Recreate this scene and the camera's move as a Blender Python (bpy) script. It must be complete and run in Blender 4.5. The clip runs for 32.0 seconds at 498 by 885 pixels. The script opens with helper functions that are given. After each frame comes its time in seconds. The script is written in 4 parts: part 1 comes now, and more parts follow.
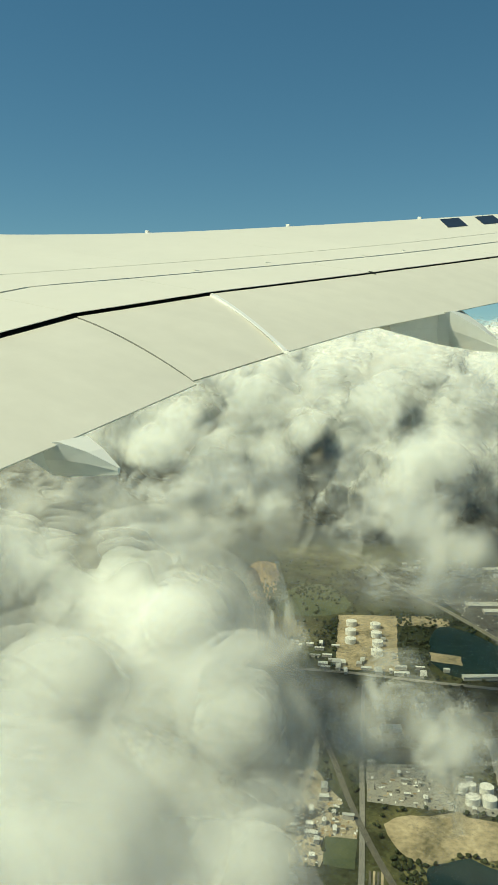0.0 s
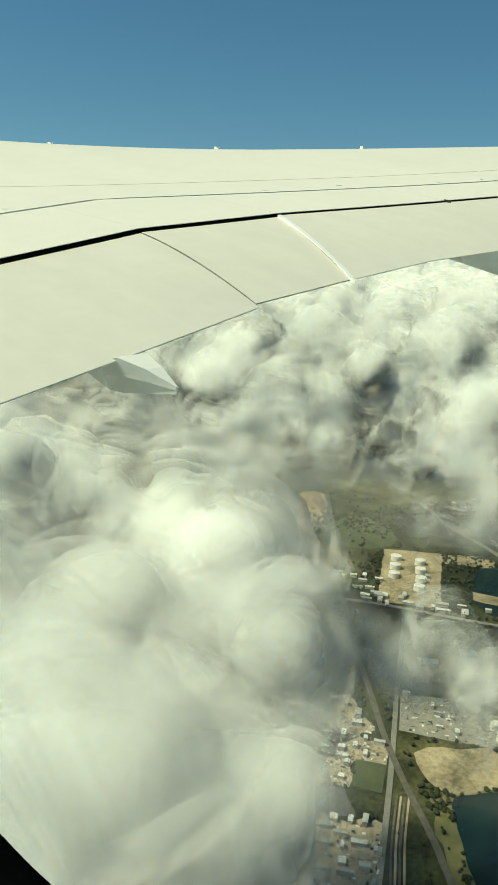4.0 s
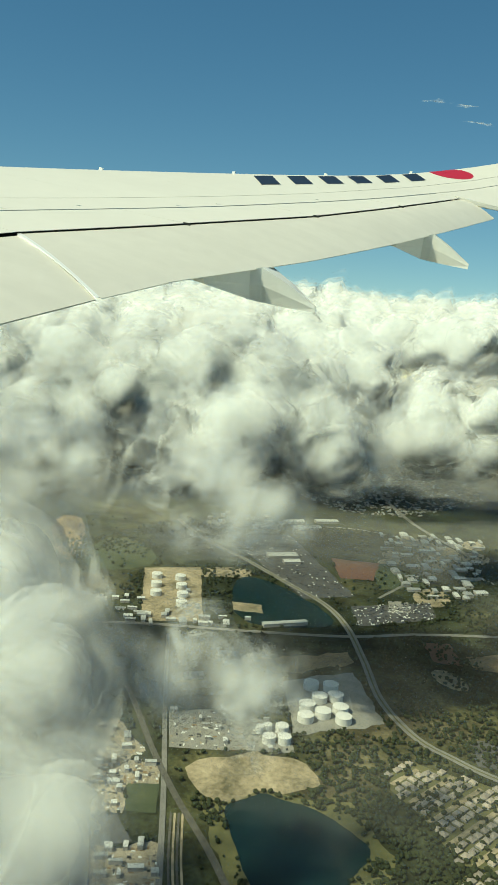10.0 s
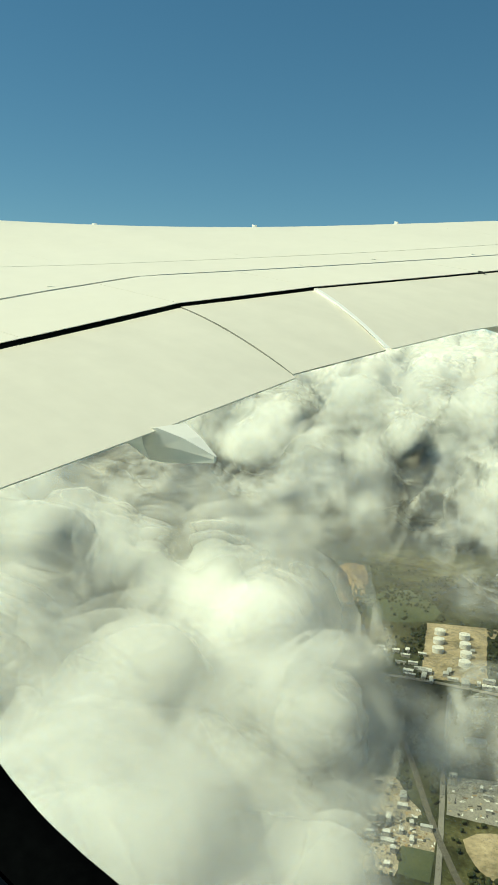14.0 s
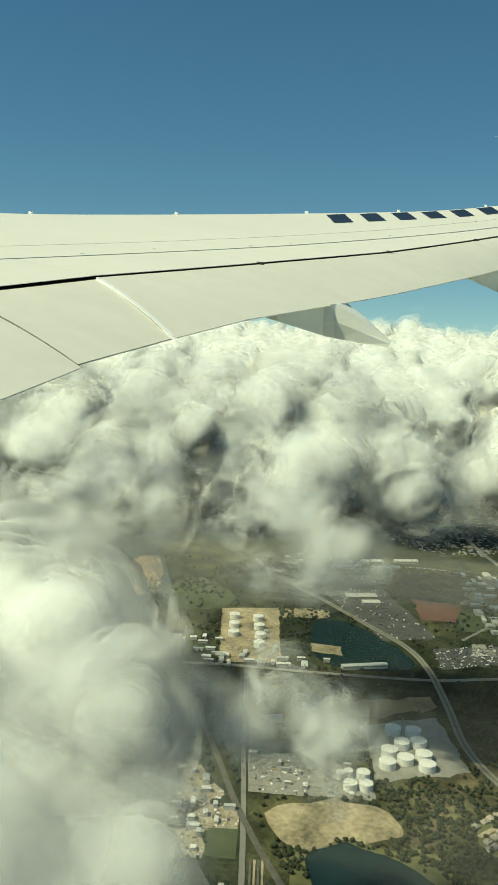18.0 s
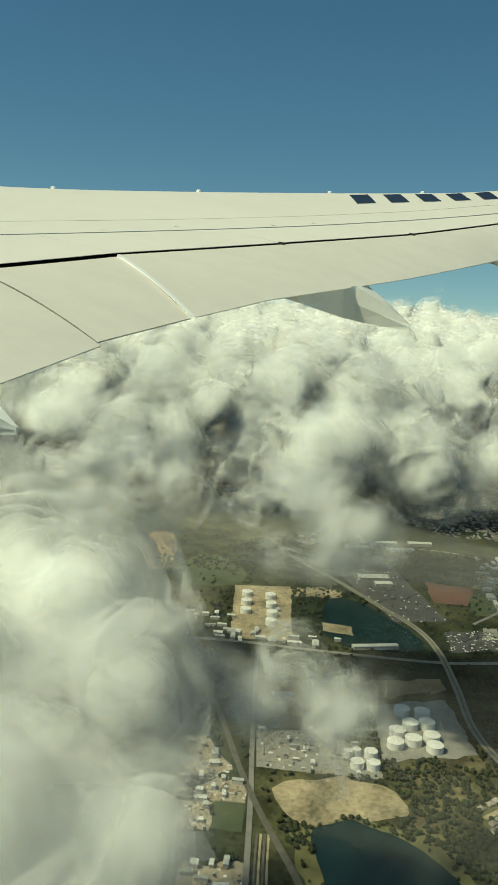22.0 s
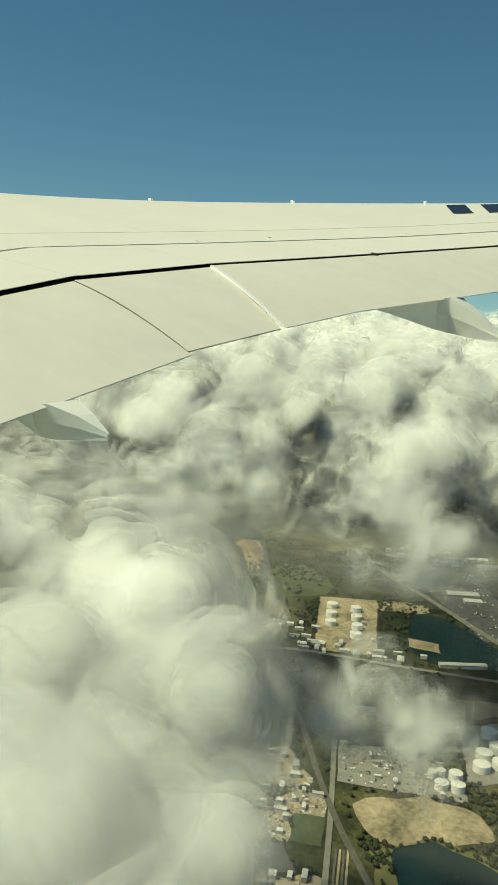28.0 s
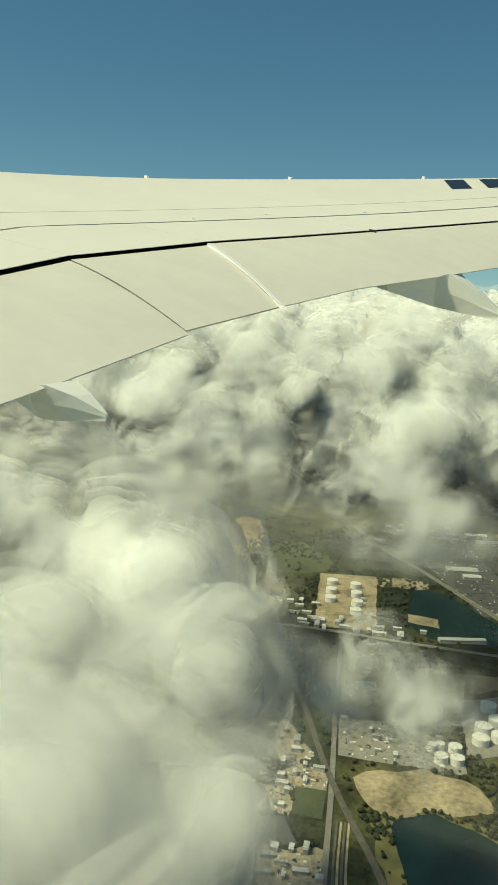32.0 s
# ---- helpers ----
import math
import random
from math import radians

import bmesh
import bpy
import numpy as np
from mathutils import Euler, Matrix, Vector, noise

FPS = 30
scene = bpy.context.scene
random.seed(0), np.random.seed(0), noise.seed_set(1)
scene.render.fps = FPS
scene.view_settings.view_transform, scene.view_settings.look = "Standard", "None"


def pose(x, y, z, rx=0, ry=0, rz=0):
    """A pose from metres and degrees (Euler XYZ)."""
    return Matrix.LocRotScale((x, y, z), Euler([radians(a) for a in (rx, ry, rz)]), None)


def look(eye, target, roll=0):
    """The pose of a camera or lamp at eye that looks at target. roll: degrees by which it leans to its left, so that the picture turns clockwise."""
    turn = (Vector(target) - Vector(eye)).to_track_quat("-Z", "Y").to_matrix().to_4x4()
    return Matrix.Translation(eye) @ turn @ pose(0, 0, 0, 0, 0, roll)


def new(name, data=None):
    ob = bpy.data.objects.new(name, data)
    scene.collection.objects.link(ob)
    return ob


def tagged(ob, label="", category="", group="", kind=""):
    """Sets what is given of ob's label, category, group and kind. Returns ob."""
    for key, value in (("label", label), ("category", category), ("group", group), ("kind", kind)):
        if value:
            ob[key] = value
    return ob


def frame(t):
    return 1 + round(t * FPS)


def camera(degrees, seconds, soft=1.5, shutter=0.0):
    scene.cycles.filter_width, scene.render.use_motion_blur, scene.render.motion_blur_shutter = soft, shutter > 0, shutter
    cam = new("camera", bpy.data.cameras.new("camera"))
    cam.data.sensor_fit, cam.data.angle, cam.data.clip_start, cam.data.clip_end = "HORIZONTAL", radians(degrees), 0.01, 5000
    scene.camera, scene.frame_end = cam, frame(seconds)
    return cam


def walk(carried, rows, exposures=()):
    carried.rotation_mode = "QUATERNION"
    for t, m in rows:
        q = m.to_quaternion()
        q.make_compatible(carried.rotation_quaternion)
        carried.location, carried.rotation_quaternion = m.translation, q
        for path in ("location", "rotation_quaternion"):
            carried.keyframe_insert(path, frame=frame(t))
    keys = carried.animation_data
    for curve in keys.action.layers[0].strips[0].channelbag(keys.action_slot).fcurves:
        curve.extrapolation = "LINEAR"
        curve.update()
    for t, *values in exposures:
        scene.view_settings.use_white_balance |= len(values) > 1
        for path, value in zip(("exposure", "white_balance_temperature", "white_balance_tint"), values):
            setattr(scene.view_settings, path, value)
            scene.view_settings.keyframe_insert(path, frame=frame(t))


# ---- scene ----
# The aircraft's own axes: x outboard, y forward, z up from the wing root; TILT lays them into the level world.
TILT = Matrix(((0.9979, -0.00469, -0.06456), (-0.00469, 0.98951, -0.14436), (0.06456, 0.14436, 0.98742))).to_4x4()

# ---- camera ----
cam = camera(33.0, 32.0)
PATH = [
    (0, 2.656, -17.721, -0.314, 81.776, -0.553, -59.817),
    (0.5, 2.653, -17.714, -0.315, 81.326, -1.735, -59.588),
    (1, 2.654, -17.709, -0.316, 81.344, -1.839, -58.240),
    (1.5, 2.653, -17.705, -0.328, 82.726, -2.335, -54.495),
    (2, 2.654, -17.700, -0.338, 82.944, -3.340, -48.988),
    (2.5, 2.659, -17.697, -0.345, 83.173, -3.482, -49.876),
    (4.5, 2.708, -17.661, -0.344, 74.706, -3.749, -56.297),
    (5, 2.699, -17.671, -0.350, 73.991, -4.205, -56.177),
    (5.5, 2.686, -17.684, -0.349, 74.334, -3.649, -58.382),
    (6, 2.695, -17.693, -0.350, 75.040, -3.877, -63.393),
    (6.5, 2.692, -17.692, -0.350, 75.567, -4.192, -67.220),
    (7, 2.685, -17.682, -0.352, 76.746, -3.752, -71.369),
    (7.5, 2.682, -17.674, -0.353, 77.631, -3.544, -73.647),
    (8, 2.679, -17.676, -0.349, 78.913, -3.199, -75.963),
    (8.5, 2.678, -17.692, -0.347, 79.375, -2.822, -77.715),
    (9, 2.678, -17.695, -0.343, 79.373, -2.672, -78.603),
    (9.5, 2.672, -17.701, -0.345, 79.485, -2.696, -76.994),
    (10, 2.672, -17.686, -0.349, 79.118, -3.764, -72.442),
    (10.5, 2.675, -17.684, -0.350, 78.669, -4.273, -68.630),
    (11, 2.682, -17.693, -0.345, 78.126, -3.858, -65.692),
    (11.5, 2.682, -17.704, -0.341, 77.501, -4.014, -61.539),
    (12, 2.669, -17.705, -0.350, 77.362, -4.297, -57.052),
    (12.5, 2.664, -17.716, -0.354, 77.527, -4.827, -55.513),
    (13, 2.651, -17.707, -0.357, 77.766, -4.662, -55.353),
    (13.5, 2.665, -17.716, -0.361, 77.944, -3.931, -55.732),
    (14, 2.666, -17.704, -0.355, 81.451, -2.527, -52.972),
    (14.5, 2.664, -17.708, -0.360, 86.400, -0.967, -47.099),
    (16.5, 2.702, -17.699, -0.377, 86.580, 1.201, -51.392),
    (17, 2.711, -17.696, -0.388, 83.412, 0.258, -58.019),
    (17.5, 2.705, -17.695, -0.392, 81.894, -1.374, -63.114),
    (18, 2.699, -17.693, -0.389, 81.540, -2.299, -67.417),
    (18.5, 2.699, -17.695, -0.382, 81.166, -2.420, -69.548),
    (19, 2.702, -17.696, -0.374, 80.621, -2.466, -69.683),
    (19.5, 2.702, -17.696, -0.367, 80.106, -2.092, -69.869),
    (20, 2.699, -17.695, -0.361, 79.701, -1.876, -69.465),
    (20.5, 2.693, -17.694, -0.359, 80.089, -2.660, -68.166),
    (21, 2.688, -17.692, -0.359, 80.346, -3.214, -66.805),
    (21.5, 2.685, -17.691, -0.358, 80.194, -3.697, -66.529),
    (22, 2.681, -17.694, -0.359, 80.006, -3.506, -66.096),
    (22.5, 2.678, -17.702, -0.360, 79.944, -3.881, -65.298),
    (23, 2.677, -17.706, -0.355, 79.586, -4.730, -64.079),
    (23.5, 2.676, -17.705, -0.344, 79.347, -6.517, -62.308),
    (24, 2.677, -17.704, -0.338, 78.992, -6.281, -61.703),
    (25, 2.681, -17.705, -0.335, 79.004, -4.251, -60.381),
    (25.5, 2.685, -17.708, -0.338, 80.146, -4.066, -59.801),
    (27.5, 2.691, -17.709, -0.346, 80.412, -3.722, -60.140),
    (28, 2.691, -17.709, -0.351, 80.269, -3.887, -59.876),
    (29, 2.687, -17.707, -0.353, 80.014, -3.836, -59.814),
    (30, 2.689, -17.708, -0.354, 79.661, -3.851, -59.769),
    (31, 2.692, -17.710, -0.351, 78.914, -3.797, -59.432),
    (32, 2.690, -17.713, -0.339, 78.776, -3.473, -60.013),
]
EXPO = [(0, 0.30, 8550, -16.5), (2, 0.33, 8550, -16.5), (5, 0.38, 8200, -16.5), (8, 0.38, 7900, -16.5), (10, 0.38, 7900, -16.5), (12, 0.40, 8400, -16.5), (14, 0.45, 8350, -17), (16.5, 0.42, 8450, -17), (18, 0.32, 8400, -17), (19, 0.2, 8100, -17), (20, 0.08, 7900, -17), (21, 0.1, 8200, -16), (22, 0.13, 8600, -15), (23, 0.14, 8800, -14.5), (24, 0.24, 8900, -14.5), (25, 0.26, 8700, -15), (28, 0.24, 8900, -14.5), (32, 0.24, 9000, -14.5)]
walk(cam, [(r[0], pose(*r[1:])) for r in PATH], EXPO)

# ---- world and sun ----
SUN_EL, SUN_AZ = 52.0, 312.0          # azimuth clockwise from +y
world = bpy.data.worlds.new("sky")
scene.world = world
world.use_nodes = True
wn = world.node_tree
sky = wn.nodes.new("ShaderNodeTexSky")
sky.sky_type = "NISHITA"
sky.sun_disc = False
sky.sun_elevation, sky.sun_rotation = radians(SUN_EL), radians(SUN_AZ)
sky.altitude, sky.air_density, sky.dust_density, sky.ozone_density = 800, 1.0, 0.05, 2.5
bg = wn.nodes["Background"]
bg.inputs["Strength"].default_value = 0.082
# the haze belt at the very horizon lies behind cloud: look up the sky a little higher
gen = wn.nodes.new("ShaderNodeTexCoord")
lift = wn.nodes.new("ShaderNodeVectorMath")
lift.operation = "ADD"
lift.inputs[1].default_value = (0, 0, 0.10)
wn.links.new(gen.outputs["Generated"], lift.inputs[0])
unit = wn.nodes.new("ShaderNodeVectorMath")
unit.operation = "NORMALIZE"
wn.links.new(lift.outputs[0], unit.inputs[0])
wn.links.new(unit.outputs[0], sky.inputs[0])
hsv = wn.nodes.new("ShaderNodeHueSaturation")
hsv.inputs["Saturation"].default_value = 1.25
wn.links.new(sky.outputs[0], hsv.inputs["Color"])
wn.links.new(hsv.outputs[0], bg.inputs["Color"])
sun = new("sun", bpy.data.lights.new("sun", "SUN"))
sun.data.energy, sun.data.angle, sun.data.color = 3.4, radians(0.53), (1.0, 0.955, 0.86)
sd = Vector((math.sin(radians(SUN_AZ)) * math.cos(radians(SUN_EL)), math.cos(radians(SUN_AZ)) * math.cos(radians(SUN_EL)), math.sin(radians(SUN_EL))))
sun.matrix_world = look(sd * 100, (0, 0, 0))


# ---- materials ----
def mat(name, low, high, rough=0.6, scale=1.0, metal=0.0, bump=0.0, fine=8.0, spec=0.5, spread=0.35):
    """A surface whose colour wanders between low and high at two scales, in metres."""
    m = bpy.data.materials.new(name)
    m.use_nodes = True
    nt = m.node_tree
    b = nt.nodes["Principled BSDF"]
    tc = nt.nodes.new("ShaderNodeTexCoord")
    n1 = nt.nodes.new("ShaderNodeTexNoise")
    n1.inputs["Scale"].default_value, n1.inputs["Detail"].default_value = 1.0 / scale, 5
    n2 = nt.nodes.new("ShaderNodeTexNoise")
    n2.inputs["Scale"].default_value, n2.inputs["Detail"].default_value = fine / scale, 4
    for n in (n1, n2):
        nt.links.new(tc.outputs["Object"], n.inputs["Vector"])
    mx = nt.nodes.new("ShaderNodeMath")
    mx.operation = "MULTIPLY_ADD"
    mx.inputs[1].default_value = 0.4
    nt.links.new(n2.outputs["Fac"], mx.inputs[0])
    k = nt.nodes.new("ShaderNodeMath")
    k.operation = "MULTIPLY"
    k.inputs[1].default_value = 0.6
    nt.links.new(n1.outputs["Fac"], k.inputs[0])
    nt.links.new(k.outputs[0], mx.inputs[2])
    ramp = nt.nodes.new("ShaderNodeValToRGB")
    ramp.color_ramp.elements[0].position, ramp.color_ramp.elements[1].position = 0.5 - spread / 2, 0.5 + spread / 2
    ramp.color_ramp.elements[0].color, ramp.color_ramp.elements[1].color = (*low, 1), (*high, 1)
    nt.links.new(mx.outputs[0], ramp.inputs[0])
    nt.links.new(ramp.outputs[0], b.inputs["Base Color"])
    b.inputs["Roughness"].default_value, b.inputs["Metallic"].default_value = rough, metal
    b.inputs["Specular IOR Level"].default_value = spec
    if bump:
        bn = nt.nodes.new("ShaderNodeBump")
        bn.inputs["Strength"].default_value, bn.inputs["Distance"].default_value = min(1, bump), bump * scale * 0.1
        nt.links.new(mx.outputs[0], bn.inputs["Height"])
        nt.links.new(bn.outputs[0], b.inputs["Normal"])
    return m


def by_piece(m, low, high):
    """Lets each object of this material take its own shade between low and high."""
    nt = m.node_tree
    b = nt.nodes["Principled BSDF"]
    info = nt.nodes.new("ShaderNodeObjectInfo")
    r = nt.nodes.new("ShaderNodeValToRGB")
    r.color_ramp.elements[0].color, r.color_ramp.elements[1].color = (*low, 1), (*high, 1)
    nt.links.new(info.outputs["Random"], r.inputs[0])
    x = nt.nodes.new("ShaderNodeMix")
    x.data_type, x.blend_type = "RGBA", "MULTIPLY"
    x.inputs[0].default_value = 1.0
    old = b.inputs["Base Color"].links[0].from_socket
    nt.links.new(old, x.inputs[6])
    nt.links.new(r.outputs[0], x.inputs[7])
    nt.links.new(x.outputs[2], b.inputs["Base Color"])
    return m


def streaked(m, scale, low, high):
    """Faint fore-and-aft streaks in the paint colour; on the flaps they imitate wavy reflections."""
    nt = m.node_tree
    b = nt.nodes["Principled BSDF"]
    tc = nt.nodes.new("ShaderNodeTexCoord")
    mp = nt.nodes.new("ShaderNodeMapping")
    mp.inputs["Rotation"].default_value = (0, 0, radians(24))
    mp.inputs["Scale"].default_value = (scale, scale * 0.14, scale)
    no = nt.nodes.new("ShaderNodeTexNoise")
    no.inputs["Scale"].default_value, no.inputs["Detail"].default_value = 1.0, 3
    r = nt.nodes.new("ShaderNodeMapRange")
    r.inputs["From Min"].default_value, r.inputs["From Max"].default_value = 0.35, 0.65
    r.inputs["To Min"].default_value, r.inputs["To Max"].default_value = low, high
    x = nt.nodes.new("ShaderNodeVectorMath")
    x.operation = "SCALE"
    old = b.inputs["Base Color"].links[0].from_socket
    nt.links.new(tc.outputs["Object"], mp.inputs["Vector"])
    nt.links.new(mp.outputs[0], no.inputs["Vector"])
    nt.links.new(no.outputs["Fac"], r.inputs["Value"])
    nt.links.new(old, x.inputs[0])
    nt.links.new(r.outputs[0], x.inputs["Scale"])
    nt.links.new(x.outputs[0], b.inputs["Base Color"])


def ground_mat():
    """Scrub, woods and bare earth mixed at field scale."""
    m = bpy.data.materials.new("ground_cover")
    m.use_nodes = True
    nt = m.node_tree
    b = nt.nodes["Principled BSDF"]
    b.inputs["Roughness"].default_value, b.inputs["Specular IOR Level"].default_value = 0.95, 0.1
    tc = nt.nodes.new("ShaderNodeTexCoord")
    layers = []
    for s, d in ((1 / 420, 6), (1 / 60, 6), (1 / 9, 4)):
        n = nt.nodes.new("ShaderNodeTexNoise")
        n.inputs["Scale"].default_value, n.inputs["Detail"].default_value = s, d
        nt.links.new(tc.outputs["Object"], n.inputs["Vector"])
        layers.append(n)
    ramps = []
    for n, stops in zip(layers, (((0.38, (0.030, 0.038, 0.021)), (0.50, (0.052, 0.060, 0.031)), (0.61, (0.098, 0.096, 0.050)), (0.70, (0.19, 0.16, 0.10))),
                                 ((0.35, (0.5, 0.5, 0.5)), (0.65, (1.25, 1.22, 1.15))), ((0.3, (0.6, 0.6, 0.6)), (0.7, (1.3, 1.3, 1.25))))):
        r = nt.nodes.new("ShaderNodeValToRGB")
        while len(r.color_ramp.elements) < len(stops):
            r.color_ramp.elements.new(0.5)
        for e, (p, c) in zip(r.color_ramp.elements, stops):
            e.position, e.color = p, (*c, 1)
        nt.links.new(n.outputs["Fac"], r.inputs[0])
        ramps.append(r.outputs[0])
    for extra in ramps[1:]:
        x = nt.nodes.new("ShaderNodeMix")
        x.data_type, x.blend_type = "RGBA", "MULTIPLY"
        x.inputs[0].default_value = 1.0
        nt.links.new(ramps[0], x.inputs[6])
        nt.links.new(extra, x.inputs[7])
        ramps[0] = x.outputs[2]
    nt.links.new(ramps[0], b.inputs["Base Color"])
    return m


def cloud_mat(name, alpha, lump, low=0.36, width=0.2, detail=5.0, rough=0.58, fade=False):
    """Cloud droplets: light scattered both ways. The veil is alpha thick where the drifting density, of lumps that many metres wide, passes low + width, and clear below low."""
    m = bpy.data.materials.new(name)
    m.use_nodes = True
    nt = m.node_tree
    for n in list(nt.nodes):
        nt.nodes.remove(n)
    out = nt.nodes.new("ShaderNodeOutputMaterial")
    dif = nt.nodes.new("ShaderNodeBsdfDiffuse")
    tra = nt.nodes.new("ShaderNodeBsdfTranslucent")
    for n in (dif, tra):
        n.inputs["Color"].default_value = (0.86, 0.89, 0.885, 1)
    mix = nt.nodes.new("ShaderNodeMixShader")
    mix.inputs[0].default_value = 0.35
    # light scattered many times leaves a cloud almost evenly: the skin's own slope counts for little
    geo = nt.nodes.new("ShaderNodeNewGeometry")
    own = nt.nodes.new("ShaderNodeVectorMath")
    own.operation = "SCALE"
    own.inputs["Scale"].default_value = 0.32
    bend = nt.nodes.new("ShaderNodeVectorMath")
    bend.operation = "ADD"
    bend.inputs[1].default_value = (sd + Vector((0, 0, 0.25))).normalized()
    even_n = nt.nodes.new("ShaderNodeVectorMath")
    even_n.operation = "NORMALIZE"
    nt.links.new(geo.outputs["Normal"], own.inputs[0])
    nt.links.new(own.outputs[0], bend.inputs[0])
    nt.links.new(bend.outputs[0], even_n.inputs[0])
    nt.links.new(even_n.outputs[0], dif.inputs["Normal"])
    nt.links.new(dif.outputs[0], mix.inputs[1])
    nt.links.new(tra.outputs[0], mix.inputs[2])
    last = mix.outputs[0]
    if alpha < 1:
        tc = nt.nodes.new("ShaderNodeTexCoord")
        no = nt.nodes.new("ShaderNodeTexNoise")
        no.inputs["Scale"].default_value, no.inputs["Detail"].default_value, no.inputs["Roughness"].default_value = 1 / lump, detail, rough
        nt.links.new(tc.outputs["Object"], no.inputs["Vector"])
        dens = no.outputs["Fac"]
        mr = nt.nodes.new("ShaderNodeMapRange")
        mr.interpolation_type = "SMOOTHSTEP"
        mr.inputs["From Min"].default_value, mr.inputs["From Max"].default_value = low, low + width
        mr.inputs["To Min"].default_value, mr.inputs["To Max"].default_value = 0.0, alpha
        nt.links.new(dens, mr.inputs["Value"])
        clear = nt.nodes.new("ShaderNodeBsdfTransparent")
        veil = nt.nodes.new("ShaderNodeMixShader")
        nt.links.new(mr.outputs[0], veil.inputs[0])
        if fade:
            at = nt.nodes.new("ShaderNodeAttribute")
            at.attribute_name = "thickness"
            thin = nt.nodes.new("ShaderNodeMath")
            thin.operation = "MULTIPLY"
            nt.links.new(at.outputs["Fac"], thin.inputs[0])
            nt.links.new(mr.outputs[0], thin.inputs[1])
            nt.links.new(thin.outputs[0], veil.inputs[0])
        nt.links.new(clear.outputs[0], veil.inputs[1])
        nt.links.new(last, veil.inputs[2])
        last = veil.outputs[0]
    nt.links.new(last, out.inputs["Surface"])
    return m


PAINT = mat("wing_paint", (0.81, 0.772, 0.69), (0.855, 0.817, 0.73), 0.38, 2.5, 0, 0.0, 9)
# Wing white darkened in the colour, for the shade on the tilted flaps.
PAINT_FLAP_SHADE = mat("flap_paint_shaded", (0.69, 0.658, 0.588), (0.755, 0.722, 0.648), 0.45, 1.6, 0, 0.0, 7)
PAINT_GREY = mat("fairing_paint", (0.76, 0.76, 0.72), (0.82, 0.82, 0.78), 0.5, 0.9)
# Near-black; on wing_box and the flap gap strip it paints the gaps' shade.
NEAR_BLACK = mat("near_black", (0.012, 0.014, 0.014), (0.03, 0.032, 0.03), 0.8, 0.5)
# Grey for the flaperon's rim, painted as the shade in its seam.
GAP_SHADE_GREY = mat("flap_end_shade", (0.2, 0.2, 0.18), (0.34, 0.33, 0.30), 0.7, 0.3)
NAVY = mat("bar_paint", (0.012, 0.02, 0.04), (0.02, 0.03, 0.055), 0.45, 0.5)
RED = mat("disc_paint", (0.50, 0.012, 0.035), (0.58, 0.02, 0.05), 0.4, 0.6)
STUD = mat("stud_white", (0.8, 0.8, 0.8), (0.88, 0.88, 0.88), 0.3, 0.1)
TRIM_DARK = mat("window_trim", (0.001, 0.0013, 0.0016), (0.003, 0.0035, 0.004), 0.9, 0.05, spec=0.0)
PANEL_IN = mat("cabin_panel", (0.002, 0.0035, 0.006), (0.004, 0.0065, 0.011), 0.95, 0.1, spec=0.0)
streaked(PAINT_FLAP_SHADE, 3.6, 0.972, 1.012)
streaked(PAINT, 0.9, 0.985, 1.01)
GROUND = ground_mat()
WATER = mat("lake_water", (0.004, 0.017, 0.017), (0.007, 0.026, 0.026), 0.2, 60, 0, 0.02, 30, 0.22)
POND = mat("pond_water", (0.05, 0.055, 0.02), (0.075, 0.075, 0.03), 0.25, 30)
SANDY = mat("bare_sand", (0.12, 0.105, 0.06), (0.50, 0.41, 0.27), 0.95, 60, 0, 0, 6, spread=0.32)
YARDM = mat("gravel_yard", (0.16, 0.135, 0.09), (0.46, 0.40, 0.29), 0.95, 28, 0, 0, 9)
EARTH = mat("orange_earth", (0.15, 0.10, 0.05), (0.38, 0.26, 0.13), 0.95, 60, 0, 0, 10)
REDEARTH = mat("red_earth", (0.13, 0.065, 0.045), (0.18, 0.095, 0.065), 0.95, 50)
GRASS = mat("mown_grass", (0.040, 0.058, 0.026), (0.095, 0.108, 0.05), 0.95, 40, 0, 0, 9)
DRYGRASS = mat("dry_grass", (0.09, 0.095, 0.035), (0.17, 0.155, 0.065), 0.95, 35, 0, 0, 9)
TARMAC = mat("tarmac_lot", (0.06, 0.06, 0.058), (0.11, 0.11, 0.105), 0.9, 30, 0, 0, 10)
CONCRETE = mat("concrete_pad", (0.20, 0.195, 0.17), (0.32, 0.31, 0.27), 0.9, 25, 0, 0, 9)
ROADM = mat("road_surface", (0.17, 0.165, 0.145), (0.26, 0.25, 0.22), 0.9, 18)
RAILM = mat("rail_ballast", (0.07, 0.068, 0.055), (0.14, 0.13, 0.105), 0.95, 10)
ROOFW = by_piece(mat("roof_sheet", (0.62, 0.62, 0.58), (0.78, 0.78, 0.74), 0.6, 12), (0.42, 0.44, 0.45), (1, 1, 0.98))
WALLB = by_piece(mat("building_wall", (0.42, 0.40, 0.36), (0.55, 0.53, 0.48), 0.8, 8), (0.55, 0.55, 0.55), (1, 1, 1))
ROOFH = by_piece(mat("house_roof", (0.32, 0.285, 0.235), (0.50, 0.44, 0.36), 0.9, 5), (0.6, 0.6, 0.62), (1.1, 1.05, 1))
TANKM = mat("tank_paint", (0.66, 0.66, 0.61), (0.78, 0.77, 0.72), 0.5, 9)
LEAF = mat("tree_leaves", (0.020, 0.027, 0.013), (0.056, 0.066, 0.031), 0.9, 14, 0, 0, 6, 0.1, 0.5)
CORE = cloud_mat("cloud_core", 1.0, 60)
